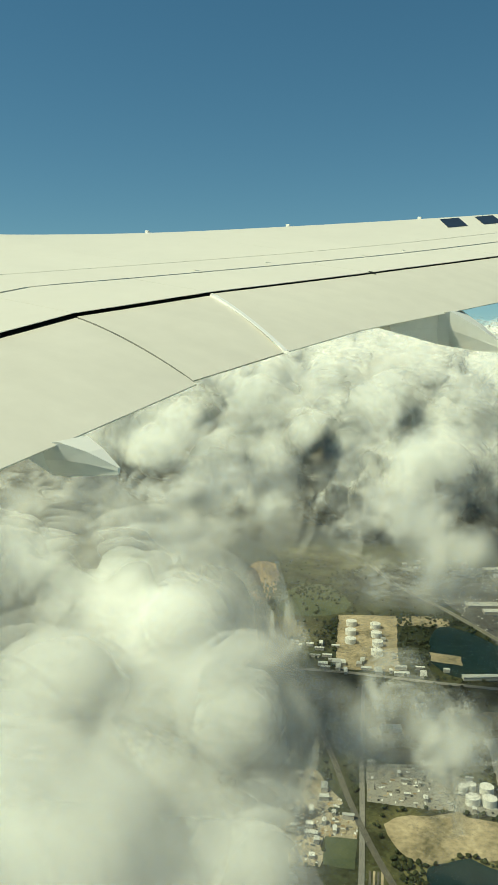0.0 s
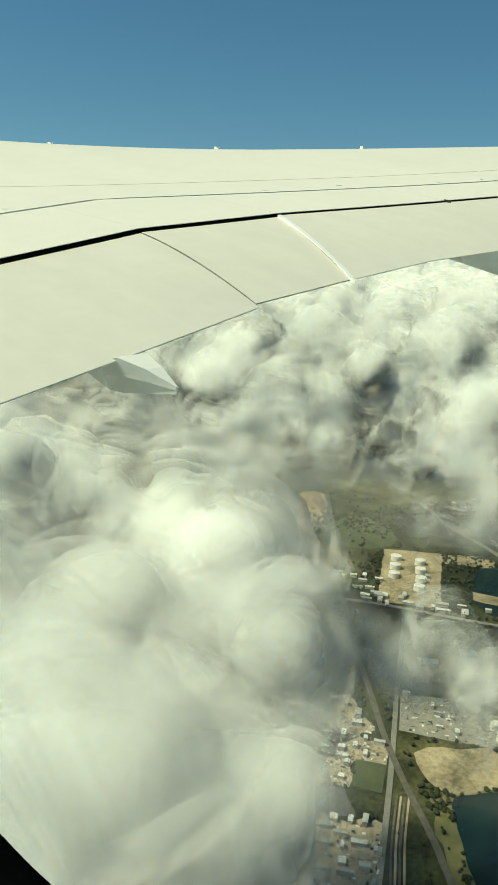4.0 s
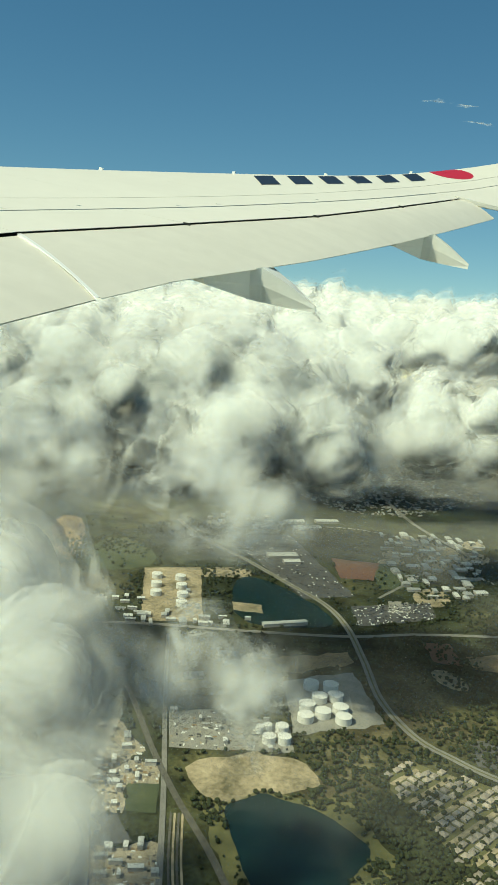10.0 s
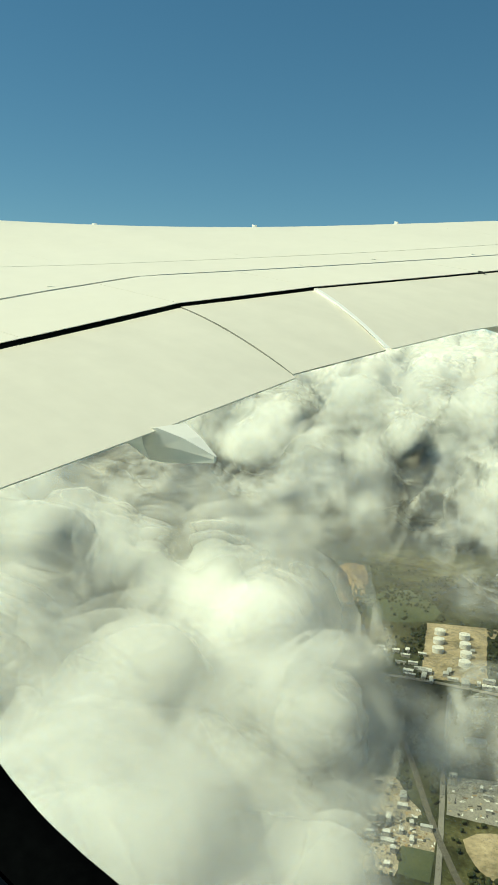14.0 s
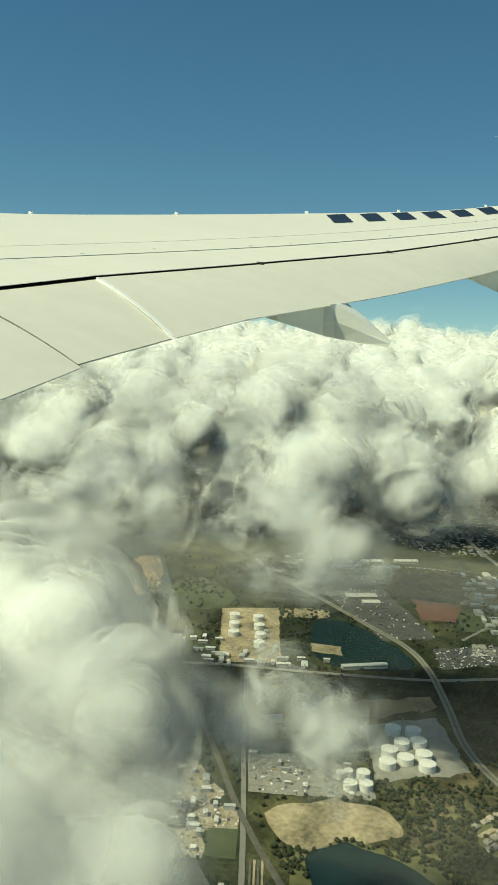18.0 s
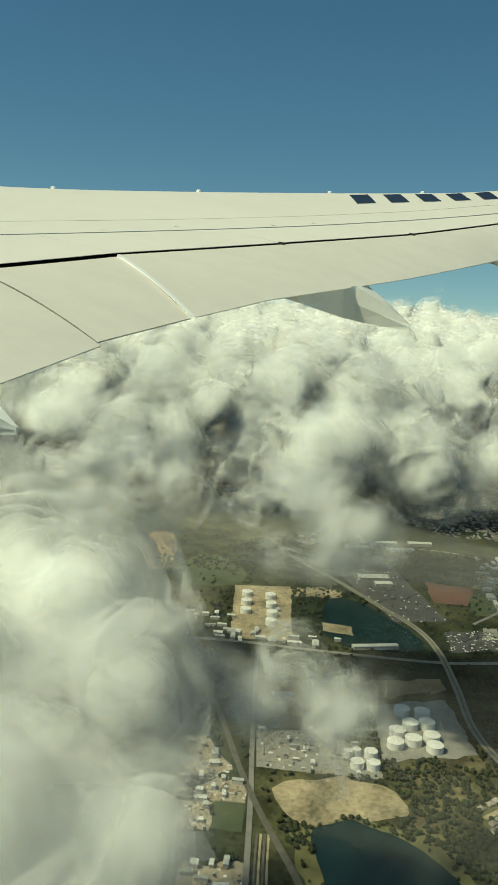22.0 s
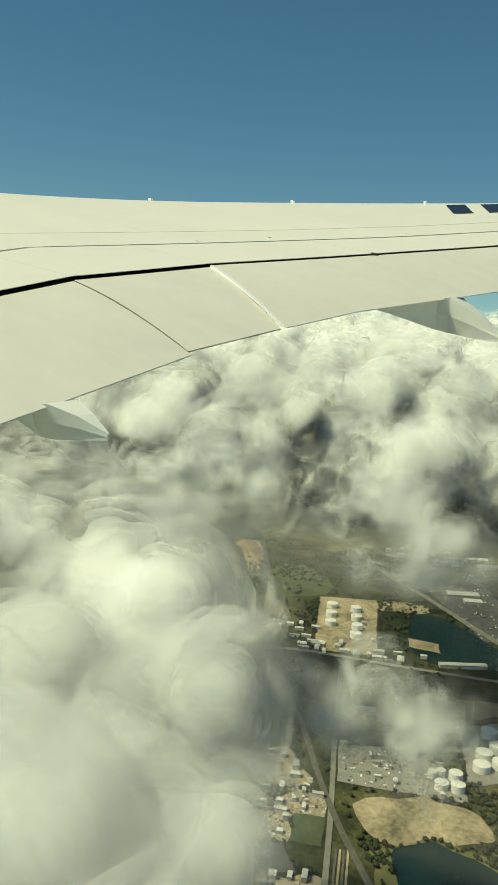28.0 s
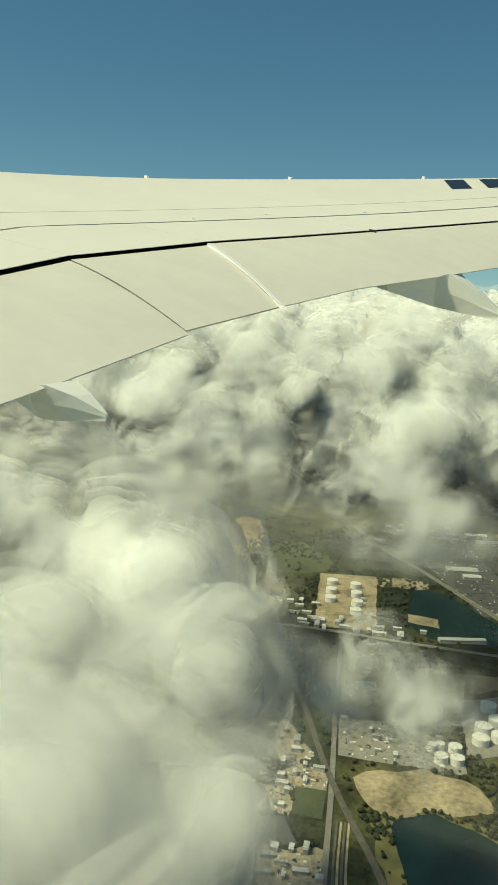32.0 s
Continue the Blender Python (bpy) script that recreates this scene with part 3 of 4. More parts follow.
def smooth_line(pts, step=12):
    out = []
    n = len(pts)
    for i in range(n - 1):
        p0, p1, p2, p3 = (Vector(pts[max(0, i - 1)]), Vector(pts[i]), Vector(pts[i + 1]), Vector(pts[min(n - 1, i + 2)]))
        k = max(2, int((p2 - p1).length / step))
        for j in range(k):
            t = j / k
            out.append(0.5 * (2 * p1 + (p2 - p0) * t + (2 * p0 - 5 * p1 + 4 * p2 - p3) * t * t + (3 * p1 - p0 - 3 * p2 + p3) * t ** 3))
    return out + [Vector(pts[-1])]


def ribbon(name, pts, width, m, z, label, category, off=0.0):
    line = smooth_line(pts)
    v, f = [], []
    for i, p in enumerate(line):
        d = (line[min(i + 1, len(line) - 1)] - line[max(i - 1, 0)]).normalized()
        s = Vector((-d.y, d.x))
        for e in (-1, 1):
            q = p + s * (off + e * width / 2)
            v.append((q.x, q.y, HG + z))
    for i in range(len(line) - 1):
        f.append((2 * i, 2 * i + 2, 2 * i + 3, 2 * i + 1))
    return tagged(new(name, mesh_from(name, v, f, [m])), label, category, kind="structure")


patch("shore", SHORE, DRYGRASS, 0.6, "dry grass bank round the lake", "grass", 9)
patch("sand_bank", SAND, SANDY, 0.9, "bare pale sand bank above the lake", "sand", 15)
patch("lake", LAKE, WATER, 1.2, "dark blue-green still lake", "lake", 4)
patch("pond_1", POND1, WATER, 1.0, "dark pond beside the tank yard", "pond", 3)
patch("pond_2", POND2, WATER, 1.0, "long dark pond beyond the road", "pond", 5)
patch("pond_3", POND3, POND, 1.0, "murky green pond", "pond", 4)
patch("tank_yard_a", PAD_A, CONCRETE, 1.0, "pale concrete tank yard", "yard", 6)
patch("tank_yard_b", PAD_B, CONCRETE, 1.0, "grey concrete plant yard", "yard", 2)
patch("tank_yard_c", PAD_C, SANDY, 1.0, "sandy tank yard", "yard", 2)
patch("sand_strip", SANDSTRIP, SANDY, 0.9, "pale strip of bare sand", "sand", 5)
patch("gravel_yard_1", YARD1, YARDM, 0.9, "pale gravel works yard", "yard", 11)
patch("gravel_yard_2", YARD2, YARDM, 0.9, "pale gravel scrap yard", "yard", 11)
patch("gravel_yard_3", YARD3, YARDM, 0.9, "pale sand and gravel works yard", "yard", 11)
patch("gravel_yard_4", YARD4, YARDM, 0.9, "pale gravel timber yard", "yard", 11)
patch("dark_lot", TARDARK, TARMAC, 0.9, "dark tarmac lot", "lot", 3)
patch("mown_pitch", PITCH, GRASS, 1.1, "mown green square field", "field", 1)
patch("golf_course", GOLF, GRASS, 0.8, "green golf course among woods", "golf course", 12)
patch("earth_field_1", DIRT1, EARTH, 0.8, "orange bare earth field", "field", 12)
patch("earth_field_2", DIRT2, EARTH, 0.8, "orange bare earth strip", "field", 9)
patch("tan_field", TANFIELD, EARTH, 0.8, "tan dry field", "field", 9)
patch("red_field", REDFIELD, REDEARTH, 0.8, "red ploughed field", "field", 4)
patch("car_park_1", CARPARK, TARMAC, 0.8, "grey lot full of parked cars", "car park", 4)
patch("car_park_2", CARPARK2, TARMAC, 0.8, "grey lot beside the highway", "car park", 4)
for k, p in enumerate(scatter(TOWN2, 9, 90, 17)):
    r = 50 + 9 * (k % 4)
    patch("works_lot_%d" % (k + 1), [(p[0] - r, p[1] - r * 0.5), (p[0] + r * 0.7, p[1] - r * 0.8), (p[0] + r, p[1] + r * 0.4), (p[0] - r * 0.6, p[1] + r * 0.7)], YARDM if k % 3 else SANDY, 0.7, "pale bare lot among warehouses", "lot", 6)
patch("housing_ground_1", HOUSES, DRYGRASS, 0.8, "pale streets and gardens of a housing estate", "estate ground", 4)
patch("housing_ground_2", HOUSES2, DRYGRASS, 0.8, "pale streets of a housing estate", "estate ground", 4)
patch("scrub_field", FIELD_L, DRYGRASS, 0.7, "olive scrub field with paths", "field", 9)
patch("white_lot_1", LOT_A, SANDY, 0.9, "pale bare lot beside a field", "lot", 4)
patch("brown_field_1", BROWN_A, REDEARTH, 0.9, "brown ploughed field", "field", 4)
patch("depot_lot", LOT_B, TARMAC, 0.9, "grey depot yard with marked bays", "lot", 2)
patch("tan_field_2", FIELD_B, EARTH, 0.9, "tan dry field by the highway", "field", 6)
patch("white_lot_2", LOT_C, CONCRETE, 0.9, "pale concrete lot", "lot", 2)
patch("green_field_1", GREEN_C, GRASS, 0.75, "green playing field", "field", 6)
patch("white_lot_3", LOT_D, SANDY, 0.9, "pale bare lot among warehouses", "lot", 6)
patch("white_lot_4", LOT_E, SANDY, 1.3, "pale sandy lot beside the pond", "lot", 4)
ribbon("road_town_1", ROAD_T2, 10, ROADM, 1.4, "pale town road", "road")
ribbon("road_town_2", ROAD_T3, 9, ROADM, 1.4, "pale town road", "road")
ribbon("median", R_CURVE, 3.4, DRYGRASS, 2.3, "grass median of the carriageway", "median")
ribbon("road_highway", R_EW, 14, ROADM, 1.6, "pale straight highway", "road")
ribbon("road_curve", R_CURVE, 17, ROADM, 1.9, "pale curving dual carriageway", "road")
ribbon("road_far", R_CURVE2, 16, ROADM, 1.6, "pale far highway", "road")
ribbon("railway", RAIL, 11, RAILM, 1.7, "railway line on grey ballast", "railway")
ribbon("road_works", R_NS, 9, ROADM, 1.5, "pale works road beside the railway", "road")
ribbon("road_link", R_LINK, 9, ROADM, 1.4, "pale sandy link road", "road")
ribbon("path_scrub", TRACK, 4, SANDY, 1.4, "pale sandy track over the scrub", "path")
for k in range(4):
    ribbon("rail_siding_%d" % (k + 1), YARDTRK, 3.4, SANDY if k % 2 else RAILM, 1.3, "railway siding on pale ballast", "railway", off=-9 + 6 * k)


# ---- tanks and buildings ----
def tank(x, y, r, h):
    t = tagged(new("storage_tank"), "white cylindrical oil storage tank", "storage tank", "storage tanks")
    n = 28
    ring = [(r * math.cos(2 * math.pi * i / n), r * math.sin(2 * math.pi * i / n)) for i in range(n)]
    v = [(a, b, z) for z in (0, h) for a, b in ring]
    part("shell", mesh_from("shell", v, [(i, (i + 1) % n, n + (i + 1) % n, n + i) for i in range(n)], [TANKM], True), t)
    v = [(a * 1.02, b * 1.02, h - 0.2) for a, b in ring] + [(a * 1.02, b * 1.02, h + 0.3) for a, b in ring] + [(0, 0, h + r * 0.14)]
    f = [(i, (i + 1) % n, n + (i + 1) % n, n + i) for i in range(n)] + [(n + i, n + (i + 1) % n, 2 * n) for i in range(n)]
    part("roof", mesh_from("roof", v, f, [TANKM]), t, "shallow white cone roof")
    t.location = (x, y, HG + 1.0)
    return t


for p in TANKS_A:
    tank(*p, 15.5, 13)
for k, p in enumerate(TANKS_B):
    tank(*p, (8, 8, 12, 12, 12)[k], 13)
for p in TANKS_C:
    tank(*p, 14, 12)


def shed(x, y, sx, sy, h, turn, label="low white metal-roofed shed", group="works sheds"):
    s = tagged(new("warehouse"), label, "warehouse", group)
    part("wall", box_mesh("wall", sx, sy, h, WALLB), s)
    e = 0.6
    a, b, r = sx / 2 + e, sy / 2 + e, h + min(sx, sy) * 0.09
    v = [(-a, -b, h), (a, -b, h), (a, b, h), (-a, b, h), (-a, 0, r), (a, 0, r)]
    v += [(p[0], p[1], p[2] + 0.5) for p in v]
    f = [(6, 7, 11, 10), (8, 9, 10, 11), (0, 1, 7, 6), (2, 3, 9, 8), (1, 5, 11, 7), (5, 2, 8, 11), (3, 4, 10, 9), (4, 0, 6, 10), (0, 4, 5, 1), (3, 2, 5, 4)]
    part("roof", mesh_from("roof", v, f, [ROOFW]), s, "pale ridged metal roof")
    s.matrix_world = pose(x, y, HG + 0.9, 0, 0, turn)
    return s


def house(x, y, turn, rnd):
    s = tagged(new("house"), "small suburban house with a brown hip roof", "house", "estate houses")
    sx, sy, h = rnd.uniform(11, 15), rnd.uniform(9, 11), 3.2
    part("wall", box_mesh("wall", sx, sy, h, WALLB), s)
    a, b, g = sx / 2 + 0.6, sy / 2 + 0.6, sx / 2 - sy / 2 + 0.6
    v = [(-a, -b, h), (a, -b, h), (a, b, h), (-a, b, h), (-g, 0, h + 3), (g, 0, h + 3)]
    part("roof", mesh_from("roof", v, [(0, 1, 5, 4), (1, 2, 5), (2, 3, 4, 5), (3, 0, 4), (3, 2, 1, 0)], [ROOFH]), s)
    s.matrix_world = pose(x, y, HG + 0.8, 0, 0, turn)
    return s


rnd = random.Random(5)
STRIP1 = [(1690, 760), (1760, 790), (1850, 480), (1790, 450)]
STRIP2 = [(1740, 880), (1840, 900), (1870, 800), (1760, 770)]
STRIP3 = [(2560, 900), (2700, 860), (2720, 640), (2600, 640)]


# estate: rows of houses back to back, with streets between
ax = Vector((0.86, -0.5))
ay = Vector((0.5, 0.86))
for j in range(-12, 12):
    run = [Vector((1230, -10)) + ax * (k * 8) + ay * (j * 50 + 12) for k in range(-40, 41)]
    run = [p for p in run if inside(p, HOUSES) or inside(p, HOUSES2)]
    if len(run) > 3:
        ribbon("road_estate_%d" % (j + 13), [tuple(p) for p in run[::3]], 9, SANDY, 1.5, "pale tan estate street", "road")
for i in range(-24, 24):
    for j in range(-16, 16):
        p = Vector((1230, -10)) + ax * (i * 19) + ay * (j * 25 + (6 if j % 2 else -3)) + Vector((rnd.uniform(-2, 2), rnd.uniform(-2, 2)))
        if inside(p, HOUSES) or inside(p, HOUSES2):
            house(p.x, p.y, math.degrees(math.atan2(ax.y, ax.x)) + rnd.choice((0, 90, 4, -5)), rnd)
for poly, n, gap, a, b, seed in ((YARD1, 9, 20, 8, 22, 1), (YARD2, 10, 20, 8, 20, 2), (YARD3, 20, 19, 8, 24, 3), (YARD4, 10, 17, 14, 34, 4), (PAD_B, 14, 15, 6, 16, 5), (TOWN2, 70, 30, 14, 48, 6), (PAD_C, 3, 40, 14, 26, 7), (STRIP1, 16, 22, 12, 34, 8), (STRIP2, 9, 22, 10, 26, 9), (STRIP3, 14, 30, 14, 40, 10)):
    for p in scatter(poly, n, gap, seed):
        if all(math.hypot(p[0] - q[0], p[1] - q[1]) > 24 for q in TANKS_A + TANKS_B + TANKS_C):
            shed(*p, rnd.uniform(a, b), rnd.uniform(a, b) * 0.5, rnd.uniform(5, 8), 22 + rnd.choice((0, 90)) + rnd.uniform(-4, 4))
for x, y, sx, sy in ((2330, 560, 90, 34), (2290, 520, 50, 26), (1842, 420, 110, 16), (2590, 690, 80, 30), (2650, 560, 90, 30), (2760, 520, 80, 26), (2700, 620, 70, 24), (1590, 470, 34, 22), (1622, 500, 22, 16), (1500, 520, 40, 20)):
    shed(x, y, sx, sy, 8, -60 + rnd.uniform(-4, 4), "long white metal-roofed warehouse", "far warehouses")


def clutter(name, polys, count, lo, hi, mats, label, category, seed):
    """Countless small blocks (parked cars, stacks, far roofs), each turned its own way."""
    r = random.Random(seed)
    v, f, idx = [], [], []
    for poly in polys:
        for p in scatter(poly, count, lo * 0.6, seed):
            sx, sy, h, a = r.uniform(lo, hi), r.uniform(lo, hi) * 0.5, r.uniform(0.2, 0.45) * lo, radians(22 + r.choice((0, 90)) + r.uniform(-12, 12))
            c, s, b = math.cos(a), math.sin(a), len(v)
            mi = r.randrange(len(mats))
            for z, k in ((0.7, 1), (0.7 + h, 0.9)):
                v += [(p[0] + (x * c - y * s) * k, p[1] + (x * s + y * c) * k, HG + z) for x, y in ((-sx / 2, -sy / 2), (sx / 2, -sy / 2), (sx / 2, sy / 2), (-sx / 2, sy / 2))]
            f += [(b + 4, b + 5, b + 6, b + 7)] + [(b + i, b + (i + 1) % 4, b + 4 + (i + 1) % 4, b + 4 + i) for i in range(4)]
            idx += [mi] * 5
    return tagged(new(name, mesh_from(name, v, f, mats, False, idx)), label, category, kind="stuff")


clutter("yard_clutter", (YARD1, YARD2, YARD3, YARD4, PAD_B), 160, 3, 9, [CONCRETE, TARMAC, ROOFW, EARTH, NEAR_BLACK, SANDY], "stacks, scrap and machines in the works yards", "clutter", 11)
clutter("parked_cars", (CARPARK, CARPARK2), 420, 4, 6, [ROOFW, TARMAC, NEAR_BLACK, NAVY], "rows of parked cars", "cars", 12)
clutter("far_town", (TOWN,), 1500, 8, 17, [ROOFW, ROOFH, WALLB], "far town of pale roofs among trees", "town", 13)

# ---- woods ----
CLEAR = [LAKE, SAND, PAD_A, PAD_B, PAD_C, YARD1, YARD2, YARD3, YARD4, TARDARK, PITCH, DIRT1, TANFIELD, REDFIELD, CARPARK, CARPARK2, POND1, POND2, POND3]
LINES = [(Vector(a), Vector(b), w) for pts, w in ((R_EW, 14), (R_CURVE, 16), (RAIL, 15), (R_NS, 10), (YARDTRK, 20)) for a, b in zip(pts, pts[1:])]


def on_line(p):
    q = Vector(p)
    for a, b, w in LINES:
        d = b - a
        t = max(0, min(1, (q - a).dot(d) / d.length_squared))
        if (q - a - d * t).length < w:
            return True
    return False


def crown_shape(seed):
    bm = bmesh.new()
    bmesh.ops.create_icosphere(bm, subdivisions=1, radius=1.1)
    for w in bm.verts:
        w.co *= 0.75 + 0.55 * noise.noise(w.co * 1.7 + Vector((seed * 7.1, 0, 0)))
        w.co.z = max(-0.3, w.co.z) * 0.9
    out = [tuple(w.co) for w in bm.verts], [tuple(w.index for w in f.verts) for f in bm.faces]
    bm.free()
    return out


def woods(name, spots, seed, label):
    r = random.Random(seed)
    shapes = [(np.array(v), np.array(f)) for v, f in (crown_shape(k) for k in range(6))]
    vs, fs, n = [], [], 0
    for x, y in spots:
        v, f = shapes[r.randrange(6)]
        s, a = r.uniform(2.6, 6.0), r.uniform(0, 6.28)
        c, q = math.cos(a), math.sin(a)
        w = v * np.array((s, s, s * r.uniform(0.9, 1.3)))
        vs.append(np.stack([x + w[:, 0] * c - w[:, 1] * q, y + w[:, 0] * q + w[:, 1] * c, HG + w[:, 2] + s * 0.8], 1))
        fs.append(f + n)
        n += len(v)
    me = mesh_from(name, np.concatenate(vs).tolist(), np.concatenate(fs).tolist(), [LEAF])
    return tagged(new(name, me), label, "woods", kind="stuff")


rt = random.Random(21)
spots = []
tries = 0
while len(spots) < 17000 and tries < 90000:
    tries += 1
    d, az = 850 + 1900 * rt.random() ** 1.3, radians(rt.uniform(36, 102))
    p = (d * math.sin(az), d * math.cos(az))
    dens = noise.fractal(Vector((p[0] / 260, p[1] / 260, 3.3)), 0.8, 2.0, 3)
    east = inside(p, [(1200, 200), (1420, 230), (1420, -60), (1100, -260), (760, -200), (900, 60), (1010, 50), (1120, 60)])
    if dens < 0.0 and not east and rt.random() > 0.10:
        continue
    if any(inside(p, q) for q in CLEAR) or inside(p, HOUSES) and rt.random() > 0.3 or on_line(p):
        continue
    spots.append(p)
woods("woods", spots, 3, "dark green woods and scattered trees")


# ---- clouds ----
def polar(az, el, d):
    a, e = radians(az), radians(el)
    return Vector((d * math.sin(a) * math.cos(e), d * math.cos(a) * math.cos(e), d * math.sin(e) - 0.3))


def lattice(p, seed):
    """Smooth value noise from -1 to 1 at the rows of p."""
    q = np.floor(p).astype(np.int64)
    t = p - q
    t = t * t * (3 - 2 * t)
    out = np.zeros(len(p))
    for a in (0, 1):
        for b in (0, 1):
            for c in (0, 1):
                h = (q[:, 0] + a) * 374761393 + (q[:, 1] + b) * 668265263 + (q[:, 2] + c) * 2147483647 + seed * 1274126177
                h = (h ^ (h >> 13)) * 1274126177 & 0x7FFFFFFF
                h = (h ^ (h >> 16)) & 0xFFFF
                w = (t[:, 0] if a else 1 - t[:, 0]) * (t[:, 1] if b else 1 - t[:, 1]) * (t[:, 2] if c else 1 - t[:, 2])
                out += w * (h / 32767.5 - 1)
    return out


def billow(p, size, seed):
    return (np.abs(lattice(p / size, seed)) + 0.68 * np.abs(lattice(p / (size * 0.45), seed + 1)) + 0.26 * np.abs(lattice(p / (size * 0.2), seed + 2)) + 0.04 * lattice(p / (size * 0.1), seed + 3)) * 1.2 - 0.6


def quads_mesh(name, verts, quads, index, mats):
    me = bpy.data.meshes.new(name)
    me.vertices.add(len(verts))
    me.vertices.foreach_set("co", verts.ravel())
    me.loops.add(quads.size)
    me.loops.foreach_set("vertex_index", quads.ravel())
    me.polygons.add(len(quads))
    me.polygons.foreach_set("loop_start", np.arange(len(quads)) * 4)
    me.polygons.foreach_set("use_smooth", np.ones(len(quads), bool))
    for m in mats:
        me.materials.append(m)
    me.polygons.foreach_set("material_index", index)
    me.update(calc_edges=True)
    return me


def ball():
    bm = bmesh.new()
    bmesh.ops.create_icosphere(bm, subdivisions=2, radius=1)
    out = np.array([tuple(v.co) for v in bm.verts]), np.array([[v.index for v in f.verts] for f in bm.faces])
    bm.free()
    return out


BALL = ball()


def lump_cloud(name, lumps, voxel, label, reach, amp=30, seed=0, flat=0.8, size=130, veils=VEILS, core=True, many=13, kind="", step=1):
    """A cumulus: overlapping lumps fused into one skin, gently billowed, with nested veils of mist from inside it outward."""
    r = random.Random(seed)
    vs, fs, n = [], [], 0
    for az, el, d, rad in lumps:
        c = polar(az, el, d)
        for k in range(many):
            o = Vector([max(-1.4, min(1.4, r.gauss(0, 1))) * e for e in (0.5, 0.5, 0.3)]) * rad if k else Vector((0, 0, 0))
            q = rad * (r.uniform(0.3, 0.52) if k else 0.62)
            vs.append(BALL[0] * np.array((q, q, q * flat)) + np.array(c + o))
            fs.append(BALL[1] + n)
            n += len(BALL[0])
    me = mesh_from("lump", np.concatenate(vs).tolist(), np.concatenate(fs).tolist(), [])
    tmp = new("lump", me)
    mod = tmp.modifiers.new("fuse", "REMESH")
    mod.mode, mod.voxel_size = "VOXEL", voxel
    ease = tmp.modifiers.new("ease", "SMOOTH")
    ease.factor, ease.iterations = 0.5, 5
    dg = bpy.context.evaluated_depsgraph_get()
    fused = bpy.data.meshes.new_from_object(tmp.evaluated_get(dg))
    bpy.data.objects.remove(tmp)
    n = len(fused.vertices)
    co, no = np.empty(n * 3), np.empty(n * 3)
    fused.vertices.foreach_get("co", co)
    fused.vertices.foreach_get("normal", no)
    co, no = co.reshape(-1, 3), no.reshape(-1, 3)
    q = np.empty(len(fused.loops), np.int32)
    fused.loops.foreach_get("vertex_index", q)
    q = q.reshape(-1, 4)
    base = np.maximum(billow(co, size, seed * 10), -0.12)
    cloud = tagged(new(name), label, "cloud", kind=kind)
    if core:
        part("core", quads_mesh("core", co + no * (amp * base)[:, None], q, np.zeros(len(q), int), [CORE]), cloud, "dense white heart of the cloud")
    ks = list(range(0, NV, step))
    for label, run in (("inner_veil", ks[:(len(ks) + 1) // 2]), ("outer_veil", ks[(len(ks) + 1) // 2:])):
        V, F, I = [], [], []
        for k in run:
            off = reach * ((k + 1) / NV) ** 1.15
            wob = reach * (0.19 * lattice(co / (size * 0.5), seed * 10 + 5 + k) + 0.16 * lattice(co / (size * 0.15), seed + 40 + k)) * min(1, (k + 1.2) / 4)
            F.append(q + n * len(V))
            V.append(co + no * (amp * base * (1 + 0.04 * k) + off + wob)[:, None])
            I.append(np.full(len(q), k))
        if V:
            part(label, quads_mesh(label, np.concatenate(V), np.concatenate(F), np.concatenate(I), veils), cloud, "thin torn white mist")["kind"] = "stuff"
    return cloud


scene.cycles.transparent_max_bounces = 128
lump_cloud("cumulus_cloud", [(67.5, -7.8, 1500, 90), (72, -7.2, 1500, 100), (76, -8.4, 1500, 85), (79, -11, 1470, 65), (71, -10.5, 1480, 95), (66.5, -10.5, 1480, 85), (68.5, -9.3, 1530, 90), (66, -8.5, 1440, 75), (64, -9.5, 1460, 70), (74, -10, 1510, 80)], 12, "bright cumulus cloud with grey underside", 92, 38, seed=1)
lump_cloud("cumulus_cloud", [(86.5, -8.9, 1750, 78), (90.5, -8.3, 1750, 92), (95, -8.6, 1750, 98), (99, -7.8, 1800, 105)], 14, "white cumulus cloud, flat grey base", 92, 40, seed=2)
lump_cloud("cumulus_cloud", [(61, -7, 1500, 85), (57.5, -9, 1450, 80), (54, -8.5, 1500, 110), (47, -8, 1600, 125), (40, -8, 1700, 140)], 14, "grey-white cumulus cloud over the fields", 92, 40, seed=3)
lump_cloud("cumulus_cloud", [(38, -17, 800, 60), (44, -18, 790, 55), (50, -19, 760, 52), (55, -22, 720, 50), (58, -27, 680, 52), (58, -33, 640, 55), (56, -39, 580, 62), (48, -44, 540, 80), (36, -40, 560, 80), (44, -30, 640, 90), (34, -24, 700, 80)], 11, "near thick cloud with torn edges", 75, 30, seed=4, size=150, veils=FOGS)
lump_cloud("cumulus_cloud", [(62, -5.6, 2350, 120), (67, -5.2, 2400, 130), (73, -5.4, 2350, 130), (79, -6.2, 2250, 120), (84, -7.4, 2300, 105)], 20, "shaded grey cumulus bank before the far deck", 70, 70, seed=8, step=2)
lump_cloud("cumulus_cloud", [(60, -12.8, 900, 34), (55, -13.2, 900, 46), (48, -13.5, 900, 54), (41, -13.5, 900, 56)], 10, "thin grey-white mist between the bank and the near cloud", 60, 20, seed=23, size=95, veils=WISPS, core=False)
lump_cloud("cloud_wisp", [(73, -26.3, 840, 28), (76.5, -27.3, 820, 25), (69.8, -26.8, 840, 22), (67, -26.4, 850, 16), (79, -27.2, 820, 15)], 7, "thin torn wisp of cloud", 55, 16, seed=5, size=80, flat=0.5, veils=WISPS, core=False)
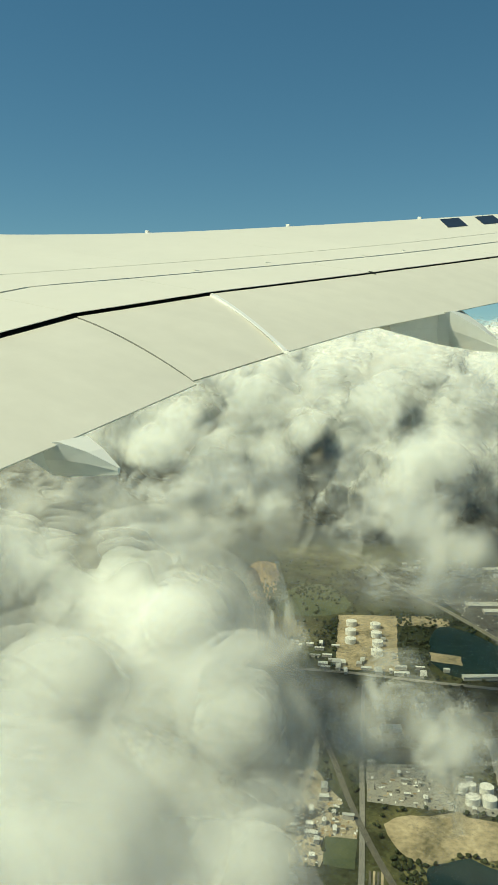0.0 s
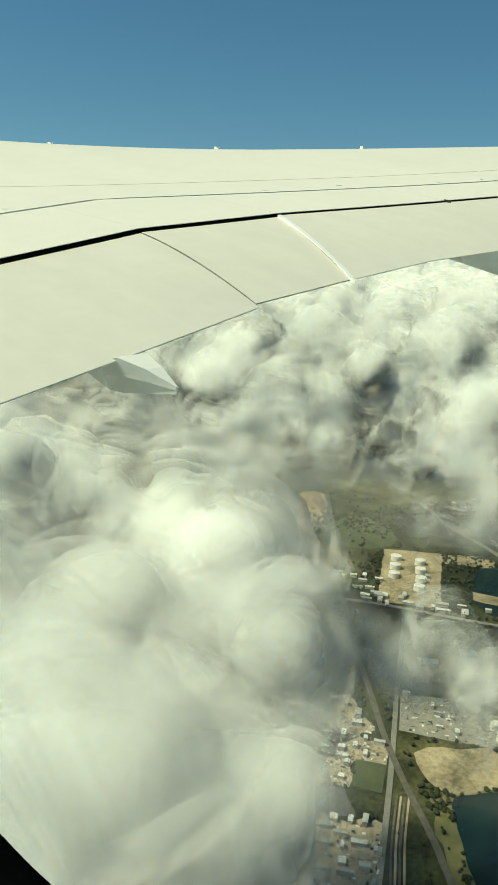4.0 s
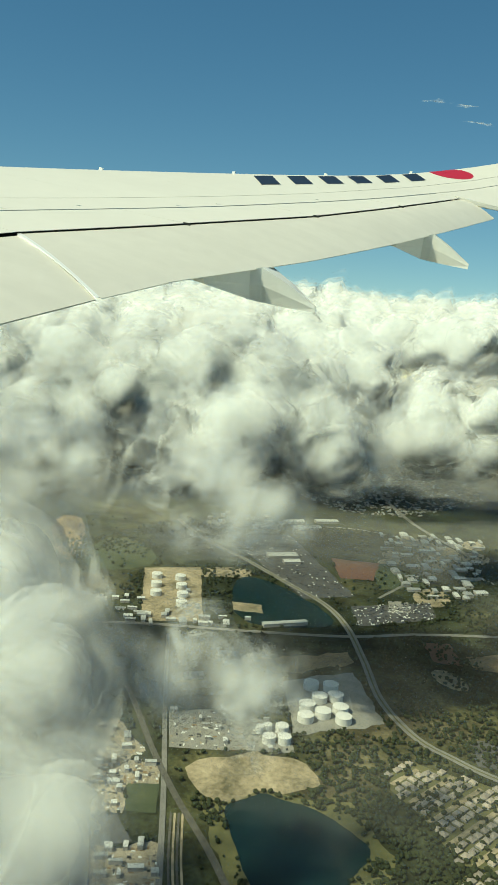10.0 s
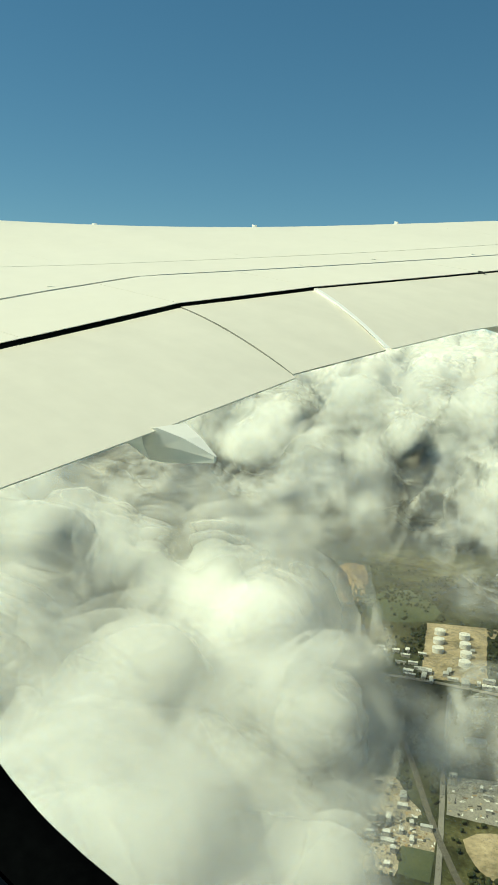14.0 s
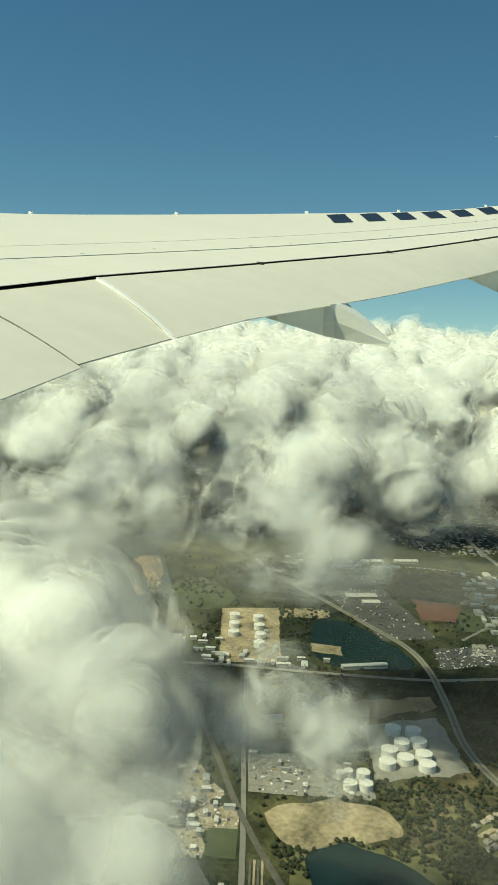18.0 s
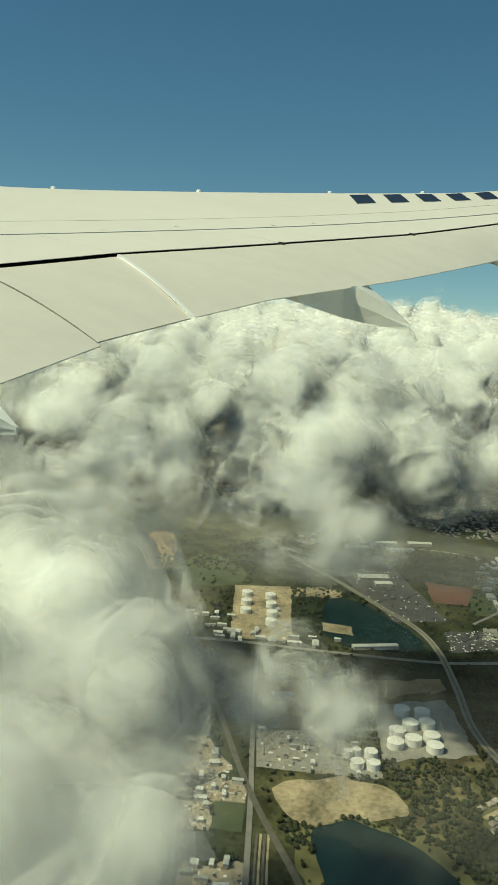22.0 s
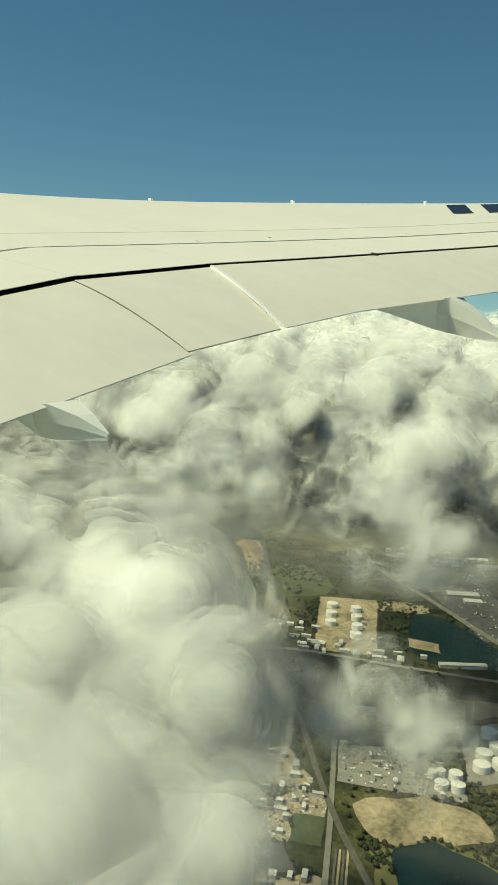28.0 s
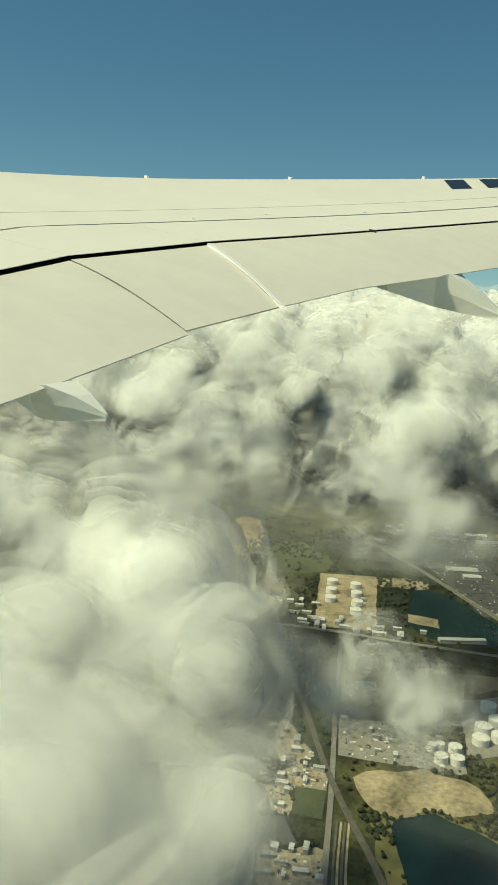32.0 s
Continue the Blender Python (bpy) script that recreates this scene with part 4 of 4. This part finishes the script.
lump_cloud("cloud_wisp", [(68.5, -14.6, 1000, 38), (72.5, -14.4, 1010, 36), (76, -15.2, 1000, 31)], 9, "thin grey veil of cloud under the bank", 54, 19, seed=7, size=85, flat=0.5, veils=WISPS, core=False)


# unseen cloud added below and behind the aircraft, which lights the wing from beneath
rb = random.Random(31)
under = [(110 + 265 * (k + rb.random()) / 34, rb.uniform(-64, -26), rb.uniform(600, 900), rb.uniform(95, 150)) for k in range(34)]
lump_cloud("cloud_deck", under, 26, "broken white cloud behind the aircraft", 60, 40, seed=19, kind="stuff", step=8)

# the far cloud layer, whose tops reach the horizon
rd = random.Random(77)
far = []
for k in range(1000):
    d = 2900 + 1800 * rd.random() ** 0.8
    rad = rd.uniform(55, 135)
    top = -125 + 80 * (d - 2900) / 1800 + rd.gauss(0, 16)
    far.append((rd.uniform(20, 112), math.degrees(math.asin((top - 0.7 * rad) / d)), d, rad))
lump_cloud("cloud_deck", far, 26, "bright rolling far cloud deck", 60, 60, seed=9, size=150, kind="stuff", step=3, many=9)


# ---- sheets that imitate haze over the ground, and ice wisps high in the sky ----
# A thin sheet added over the ground to pale it as air haze would.
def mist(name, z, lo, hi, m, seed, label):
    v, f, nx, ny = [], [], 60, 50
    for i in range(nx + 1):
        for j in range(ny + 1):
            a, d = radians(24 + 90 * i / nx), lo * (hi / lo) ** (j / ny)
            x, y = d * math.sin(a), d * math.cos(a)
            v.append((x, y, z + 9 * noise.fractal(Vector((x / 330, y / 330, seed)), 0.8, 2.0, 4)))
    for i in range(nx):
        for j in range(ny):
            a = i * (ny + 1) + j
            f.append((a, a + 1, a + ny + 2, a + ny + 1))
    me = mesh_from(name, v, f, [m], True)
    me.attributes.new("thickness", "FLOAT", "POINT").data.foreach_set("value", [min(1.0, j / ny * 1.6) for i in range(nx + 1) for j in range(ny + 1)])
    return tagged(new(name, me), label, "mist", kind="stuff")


mist("low_haze_sheet", -640, 480, 3600, HAZE, 1.7, "thin pale sheet added to imitate haze over the ground")
mist("far_haze_sheet", -610, 1350, 3900, HAZES, 4.1, "pale sheet added to imitate haze over the far ground")


def cirrus(points, width, label, seed):
    """A streak of ice cloud: three tapering, rippled ribbons side by side along a line in the sky."""
    pts = [polar(az, el, 4300) for az, el in points]
    v, f, n = [], [], 48
    for k in range(3):
        b = len(v)
        for i in range(n + 1):
            s = i / n
            q = s * (len(pts) - 1)
            c = min(len(pts) - 2, int(q))
            p = pts[c].lerp(pts[c + 1], q - c)
            w = width * math.sin(math.pi * s) ** 0.7 * (0.6 + 0.5 * noise.noise(Vector((s * 6, seed + k, 0))))
            o = width * 0.5 * (k - 1) * noise.noise(Vector((s * 3, seed, k * 2.2)))
            for j in range(5):
                h = (j - 2) / 2
                v.append((p.x + 8 * k, p.y + 30 * h, p.z + o + h * w + 6 * noise.noise(Vector((s * 9, h * 2, seed + k)))))
        for i in range(n):
            for j in range(4):
                a = b + i * 5 + j
                f.append((a, a + 1, a + 6, a + 5))
    return tagged(new("cirrus_wisp", mesh_from("cirrus_wisp", v, f, [CIRRUS], True)), label, "cloud", kind="stuff")


cirrus([(83.3, 11.75), (84.6, 11.7), (86.1, 11.5)], 15, "faint white streak of ice cloud", 1)
cirrus([(86.0, 10.6), (87.3, 10.45)], 10, "faint short streak of ice cloud", 2)
cirrus([(89.6, 10.7), (91.5, 10.3), (93.9, 9.6), (95, 9.0)], 26, "faint feathered streak of ice cloud", 3)
cirrus([(90.4, 5.9), (91.3, 5.75)], 20, "faint small tuft of ice cloud", 4)


# ---- the cabin window ----
def oval(cy, cz, ry, rz, n=72, p=2.6):
    out = []
    for i in range(n):
        a = 2 * math.pi * i / n
        c, s = math.cos(a), math.sin(a)
        out.append((cy + ry * math.copysign(abs(c) ** (2 / p), c), cz + rz * math.copysign(abs(s) ** (2 / p), s)))
    return out


def window_ring(name, rings, m, parent=None, label=""):
    """A ring swept through ovals, each given by its x, centre and half sizes."""
    n = 72
    v, f = [], []
    for x, cy, cz, ry, rz in rings:
        v += [(x, y, z) for y, z in oval(cy, cz, ry, rz)]
    for k in range(len(rings) - 1):
        for i in range(n):
            j = (i + 1) % n
            f.append((k * n + i, k * n + j, (k + 1) * n + j, (k + 1) * n + i))
    return part(name, mesh_from(name, v, f, [m], True), parent, label)


WY, WZ = -17.415, 2.02
win = tagged(new("window_1"), "oval aircraft cabin window with a dark reveal", "window", kind="structure")
win.matrix_world = TILT
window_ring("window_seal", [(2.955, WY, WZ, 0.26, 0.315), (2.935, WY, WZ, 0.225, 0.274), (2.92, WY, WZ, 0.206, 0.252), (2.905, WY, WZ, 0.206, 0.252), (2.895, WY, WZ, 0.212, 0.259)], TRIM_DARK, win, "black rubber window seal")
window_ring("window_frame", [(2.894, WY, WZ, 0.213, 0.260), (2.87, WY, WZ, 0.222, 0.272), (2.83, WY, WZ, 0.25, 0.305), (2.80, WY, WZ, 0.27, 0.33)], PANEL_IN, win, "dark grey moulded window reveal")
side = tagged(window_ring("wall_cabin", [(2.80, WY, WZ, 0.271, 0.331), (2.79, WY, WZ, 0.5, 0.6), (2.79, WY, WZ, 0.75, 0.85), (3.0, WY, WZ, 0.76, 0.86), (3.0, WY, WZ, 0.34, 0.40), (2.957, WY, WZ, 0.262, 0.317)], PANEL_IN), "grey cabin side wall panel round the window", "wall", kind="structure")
side.matrix_world = TILT
